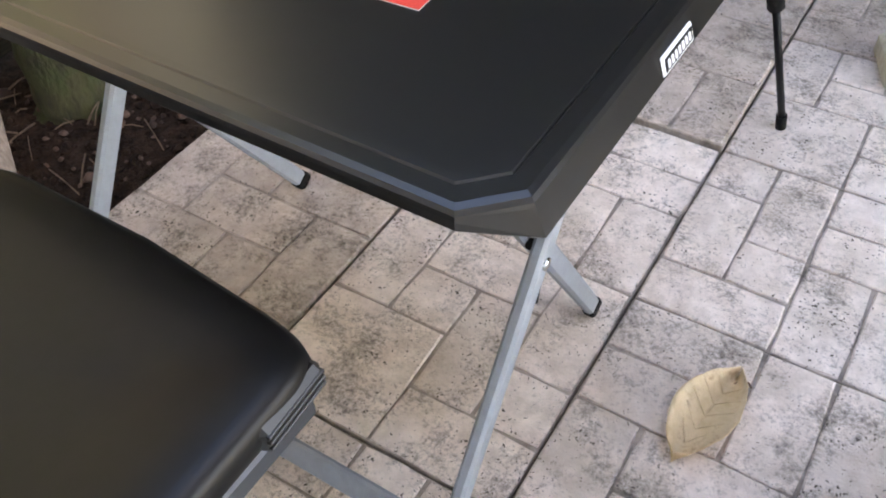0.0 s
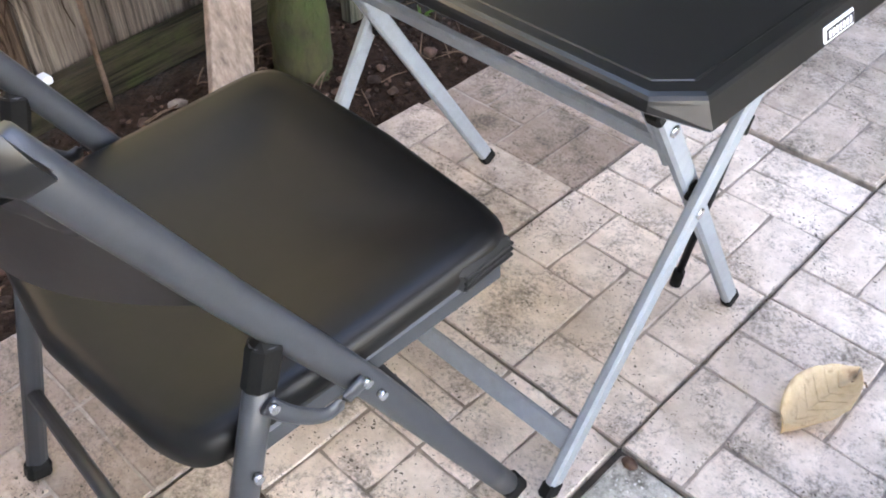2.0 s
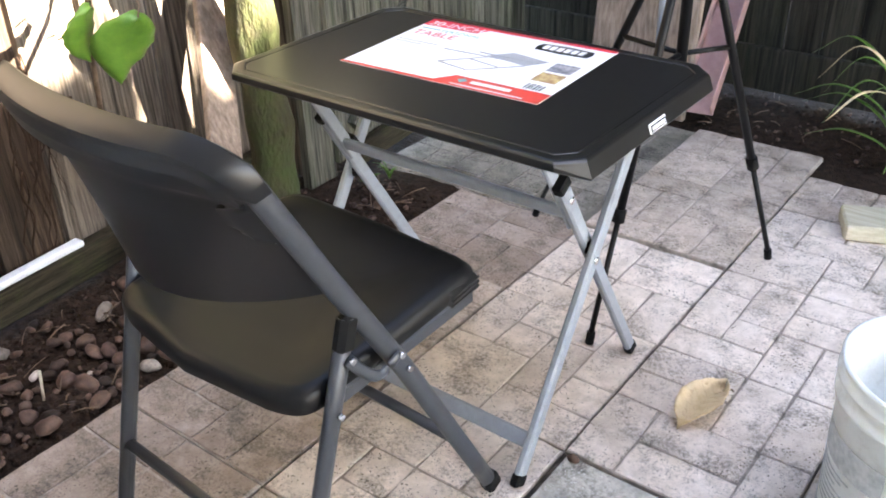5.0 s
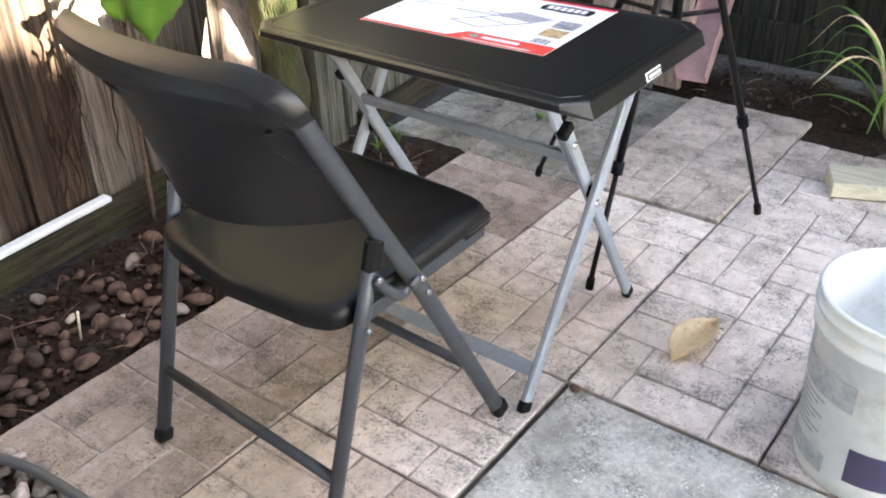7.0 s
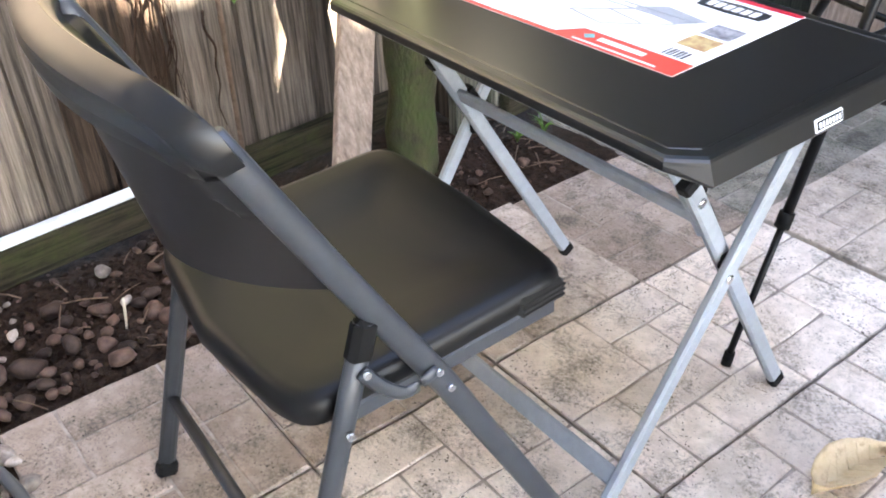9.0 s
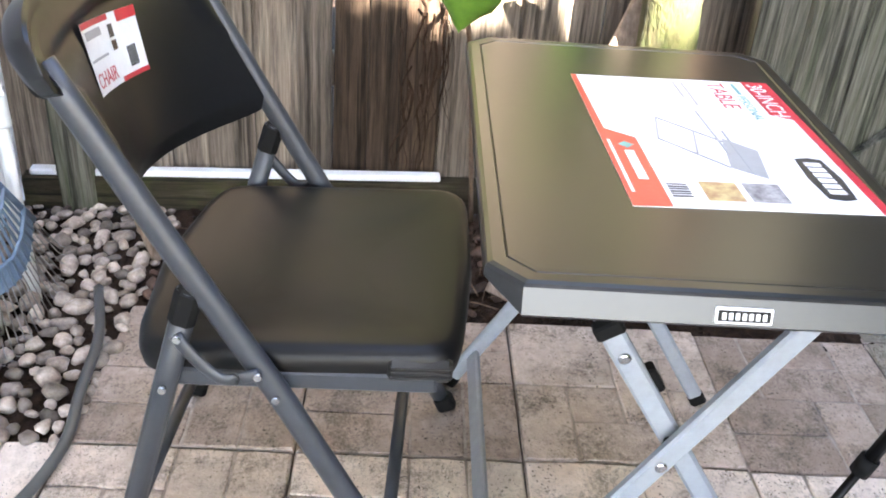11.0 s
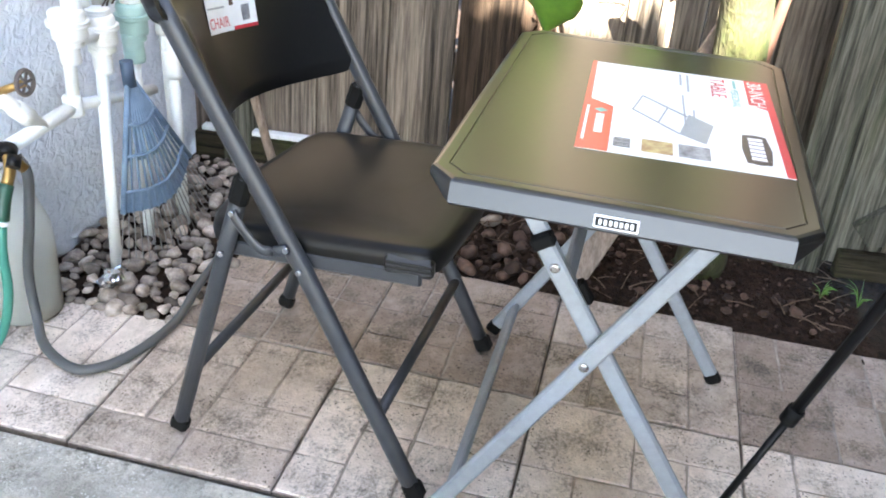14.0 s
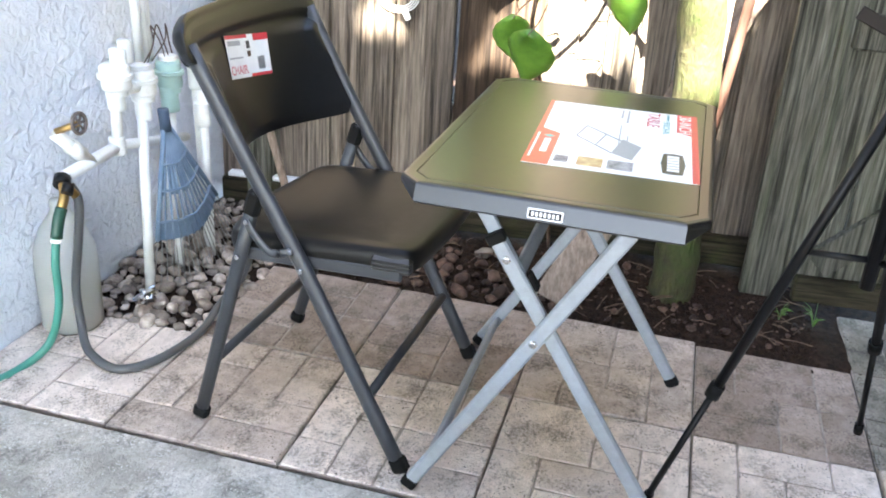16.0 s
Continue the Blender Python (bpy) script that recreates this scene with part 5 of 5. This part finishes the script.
sl = leaf_thing("small_leaf", "small yellow-green leaf lying on the paving", pose(-0.75, 0.72, 0.004, 0, 0, 60), 0.045, 0.012, 0.3, 0.004, 7.0, GREEN_LEAF, [(0, 0.043, 0.001), (0.002, 0.050, 0.002), (0.004, 0.056, 0.002)])

# ---- plank, plant and gutter by the far fence ----
tagged(part("plank_block", fresh_box((0.313, 0.807, 0.026), (0.30, 0.13, 0.045), Matrix.Rotation(radians(22), 3, "Z"), 0.006), PALE_WOOD), "pale cut plank lying on the paving", "plank")
lily = thing("strap_leaf_plant", "green strap-leaved lily growing in soil", "plant", pose(0.23, 1.20, 0))
rng = random.Random(21)
for k in range(26):
    a = rng.uniform(0, 6.28)
    l, h = rng.uniform(0.22, 0.42), rng.uniform(0.10, 0.34)
    p = [Vector((0.02 * math.cos(a), 0.02 * math.sin(a), 0.0)), Vector((l * 0.30 * math.cos(a), l * 0.30 * math.sin(a), h * 0.75)), Vector((l * 0.75 * math.cos(a), l * 0.75 * math.sin(a), h)), Vector((l * 1.15 * math.cos(a), l * 1.15 * math.sin(a), h * rng.uniform(0.45, 0.85)))]
    bm = bmesh.new()
    pts = smooth_path(p, 6)
    tube(bm, pts, [max(0.0012, 0.0085 * math.sin(math.pi * (0.12 + 0.86 * i / (len(pts) - 1)))) for i in range(len(pts))], 6, True, 0.16, (-math.sin(a), math.cos(a), 0))
    part("leaf", bm, GREEN_LEAF if k % 7 else DRY_LEAF, lily, "", True)
gut = thing("gutter_piece", "faded pink-brown gutter channel leaning by post", "gutter", pose(-0.46, 1.38, 0.22, 40, 0, 8))
PINK = material("faded_pink_metal", (0.30, 0.17, 0.15), (0.42, 0.26, 0.235), 14, 0.6, 0, 0.2, 90)
part("base", fresh_box((0, 0, 0), (0.10, 0.52, 0.006), None, 0.002), PINK, gut)
for s in (1, -1):
    part("side", fresh_box((s * 0.052, 0, 0.028), (0.006, 0.52, 0.062), None, 0.002), PINK, gut)
tagged(part("board_offcut", fresh_box((-0.68, 1.26, 0.22), (0.38, 0.03, 0.46), Matrix.Rotation(radians(-8), 3, "X"), 0.006), PLANK), "rough grey board standing on the soil", "board")
bm = bmesh.new()
tube(bm, [(-0.60, 1.21, -0.02), (-0.595, 1.21, 0.9)], 0.014, 10)
tagged(part("metal_stake", bm, SILVER, None, "", True), "grey metal stake standing in the soil", "stake")


# ---- unseen shade tree, added to block the sun over the yard ----
shade = thing("unseen_shade_tree", "unseen leafy tree added to shade the yard", "tree", pose(0, 0, 0))
bm = bmesh.new()
tube(bm, smooth_path([(5.6, 2.2, -0.05), (5.6, 2.2, 1.6), (5.5, 1.9, 3.4), (5.2, 1.4, 5.2)], 5), [0.18 - 0.005 * i for i in range(16)], 12)
part("trunk", bm, BARK, shade, "", True)
verts, faces = [], []


def sunny(px, py):
    """Where the crown's underside, seen along the sun's rays, lets light through."""
    wob = 0.05 * noise.noise((px * 6, py * 6, 2.0)) + 0.03 * noise.noise((px * 15, py * 15, 7.0))
    # gap bounds are set to land sun patches on fence and trunk
    if 0.14 < py < 0.40 + wob:
        return px < 0.92 + wob
    if -0.41 + wob < py < 0.38 + wob:
        return px < 0.54 + wob * 1.6
    if (px - 0.43) ** 2 + ((py + 0.694) * 1.3) ** 2 < (0.148 + 0.4 * wob) ** 2:
        return True
    return px < 0.16 + wob


def leaf_cloud(rng, count, low, high, keep, lmin=0.10, lmax=0.16):
    verts, faces = [], []
    for k in range(count):
        c = Vector([rng.uniform(p, q) for p, q in zip(low, high)])
        if not keep(c):
            continue
        a = Vector((rng.gauss(0, 1), rng.gauss(0, 1), rng.gauss(0, 0.5))).normalized()
        b = a.cross(Vector((rng.gauss(0, 0.5), rng.gauss(0, 0.5), 1))).normalized()
        l = rng.uniform(lmin, lmax)
        w = l * 0.5
        i = len(verts)
        verts += [tuple(c - a * l), tuple(c + b * w), tuple(c + a * l), tuple(c - b * w)]
        faces.append((i, i + 1, i + 2, i + 3))
    me = bpy.data.meshes.new("crown")
    me.from_pydata(verts, [], faces)
    return me


def in_crown(c):
    q = c - to_sun * ((c.z - 2.5) / to_sun.z)
    return not sunny(q.x, q.y)


me = leaf_cloud(random.Random(5), 46000, (2.0, -2.9, 5.0), (8.8, 5.6, 6.2), in_crown)
me.materials.append(CROWN_LEAF)
new("crown", me).parent = shade
# unseen hedges, added to colour reflections and cut low sky light
for name, low, high, seed in (("far", (-2.4, 1.75, 1.3), (3.6, 2.7, 4.6), 6), ("side", (-3.0, -2.6, 1.5), (-1.8, 1.6, 4.2), 7)):
    hedge = thing("hedge", "unseen leafy hedge added behind the fence for reflections", "hedge", pose(0, 0, 0), "hedges")
    me = leaf_cloud(random.Random(seed), 9500, low, high, lambda c: c.z < high[2] - 0.5 + 0.5 * noise.noise(c * 1.7), 0.08, 0.13)
    me.materials.append(HEDGE_LEAF)
    new("crown", me).parent = hedge
    bm = bmesh.new()
    for k in range(5):
        f = (k + 0.5) / 5
        x, y = low[0] + (high[0] - low[0]) * (f if name == "far" else 0.5), low[1] + (high[1] - low[1]) * (0.5 if name == "far" else f)
        tube(bm, [(x, y, -0.05), (x + 0.05, y, 1.0), (x, y + 0.05, 2.0)], [0.04, 0.03, 0.02], 8)
    part("stems", bm, BARK, hedge, "", True)
# extra unseen leaf layer, added to darken the gate and far end
me = leaf_cloud(random.Random(15), 26000, (-2.2, 0.72, 2.2), (2.8, 3.2, 3.1), lambda c: True)
me.materials.append(CROWN_LEAF)
new("crown", me).parent = shade


# ---- paving, last ----
PATTERNS = [
    [(0, 0, 2, 1), (2, 0, 1, 2), (3, 0, 1, 2), (0, 1, 1, 2), (1, 1, 1, 2), (2, 2, 2, 1), (0, 3, 2, 1), (2, 3, 2, 1)],
    [(0, 0, 1, 2), (1, 0, 2, 1), (3, 0, 1, 1), (1, 1, 1, 1), (2, 1, 2, 1), (0, 2, 2, 1), (2, 2, 1, 2), (3, 2, 1, 2), (0, 3, 2, 1)],
    [(0, 0, 2, 2), (2, 0, 2, 1), (2, 1, 1, 1), (3, 1, 1, 2), (0, 2, 1, 2), (1, 2, 2, 1), (1, 3, 1, 1), (2, 3, 2, 1)],
]
brick_meshes = {}


def brick_mesh(w, h, mat):
    """One of three worn outlines for each size, with eased edges."""
    key = (round(w, 3), round(h, 3), mat.name, random.randrange(3))
    if key not in brick_meshes:
        bm = bmesh.new()
        a, b = w / 2 - 0.0009, h / 2 - 0.0009

        def jit(m):
            return random.uniform(-m, m)
        rim = [(-a, -b, 1), (jit(a * 0.3), -b, 0), (a, -b, 1), (a, jit(b * 0.3), 0), (a, b, 1), (jit(a * 0.3), b, 0), (-a, b, 1), (-a, jit(b * 0.3), 0)]
        rim = [(x * (1 - 0.0022 * c / a) + jit(0.0011), y * (1 - 0.0022 * c / b) + jit(0.0011)) for x, y, c in rim]
        rings = []
        for e, z, m in ((0, -0.012, 0), (0.0004, -0.0022, 0), (0.0014, -0.0007, 0.0007), (0.0034, 0.0, 0.0010)):
            rings.append([Vector((x - math.copysign(e, x) * (abs(x) > a * 0.6) + jit(m), y - math.copysign(e, y) * (abs(y) > b * 0.6) + jit(m), z)) for x, y in rim])
        rings_mesh(bm, rings, False, True)
        me = bpy.data.meshes.new("brick")
        bm.to_mesh(me)
        bm.free()
        me.materials.append(mat)
        brick_meshes[key] = me
    return brick_meshes[key]


paving = thing("pavement_slabs", "pinkish-grey stamped concrete paving slabs with dark joints", "pavement", kind="structure")


def slab(x0, x1, y0, y1, z, mat, pattern, flip):
    g = 0.0017
    base = part("slab", fresh_box(((x0 + x1) / 2, (y0 + y1) / 2, z - 0.030), (x1 - x0 - 2 * g, y1 - y0 - 2 * g, 0.053), None, 0.0015), GROOVE, paving)
    unit = 0.101
    nx, ny = max(1, round((x1 - x0) / unit)), max(1, round((y1 - y0) / unit))
    ux, uy = (x1 - x0 - 2 * g) / nx, (y1 - y0 - 2 * g) / ny
    taken = set()
    for px in range(0, nx, 4):
        for py in range(0, ny, 4):
            for i, j, w, h in PATTERNS[pattern]:
                if flip:
                    i, j, w, h = j, i, h, w
                i, j = i + px, j + py
                w, h = min(w, nx - i), min(h, ny - j)
                if w <= 0 or h <= 0:
                    continue
                ob = new("brick", brick_mesh(w * ux, h * uy, mat))
                ob.parent = base
                ob.location = (x0 + g + (i + w / 2) * ux, y0 + g + (j + h / 2) * uy, z + random.uniform(-0.0012, 0.0008))
                ob.rotation_euler = (random.uniform(-0.004, 0.004), random.uniform(-0.004, 0.004), random.uniform(-0.004, 0.004))


bm = fresh_box((0.405, -0.02, -0.0275), (2.44, 2.34, 0.03))
part("joint_bed", bm, material("joint_dirt", (0.03, 0.025, 0.02), (0.11, 0.09, 0.072), 30, 0.95, 0, 0.5, 120), paving)
ROWS_Y = (-1.212, -0.812, -0.405, 0.006, 0.396, 0.787, 1.176)
k = 0
for x0, x1 in ((-0.836, -0.412), (-0.412, 0.0)):
    for y0, y1 in zip(ROWS_Y, ROWS_Y[1:4]):
        slab(x0, x1, y0, y1, random.uniform(-0.002, 0.002), PAVER_MID if x0 < -0.8 and y0 < -0.45 else PAVER_TAN_SHADE if x0 < -0.8 or y0 < -0.85 else PAVER, k % 3, k % 2)
        k += 1
slab(-0.412, 0.0, -1.612, -1.212, 0.0, PAVER, 1, 0)
for x0, x1 in ((0.0, 0.41), (0.41, 0.82), (0.82, 1.23), (1.23, 1.64)):
    for y0, y1 in ((-0.405, 0.006), (0.006, 0.396), (0.396, 0.787), (0.787, 1.03)):
        # the farthest row is coloured darker for the shade there
        slab(x0, x1, y0, y1, random.uniform(-0.003, 0.002), PAVER_TAN_SHADE if y0 > 0.7 else PAVER, k % 3, (k // 2) % 2)
        k += 1
# far slabs, shade put into their colour
slab(-0.412, 0.0, 0.396, 0.787, 0.006, PAVER_TAN_SHADE, 0, 0)
slab(-0.412, 0.0, 0.787, 1.176, 0.006, PAVER_TAN_SHADE, 2, 1)
slab(-0.412, 0.0, 0.006, 0.396, -0.004, PAVER, 1, 1)
for x0, x1 in ((-1.16, -0.836), (-0.836, -0.412)):
    for y0, y1 in zip(ROWS_Y[3:], ROWS_Y[4:]):
        if x0 < -1 and y0 < 0.1:
            continue
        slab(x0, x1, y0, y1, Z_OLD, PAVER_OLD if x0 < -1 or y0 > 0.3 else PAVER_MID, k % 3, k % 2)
        k += 1
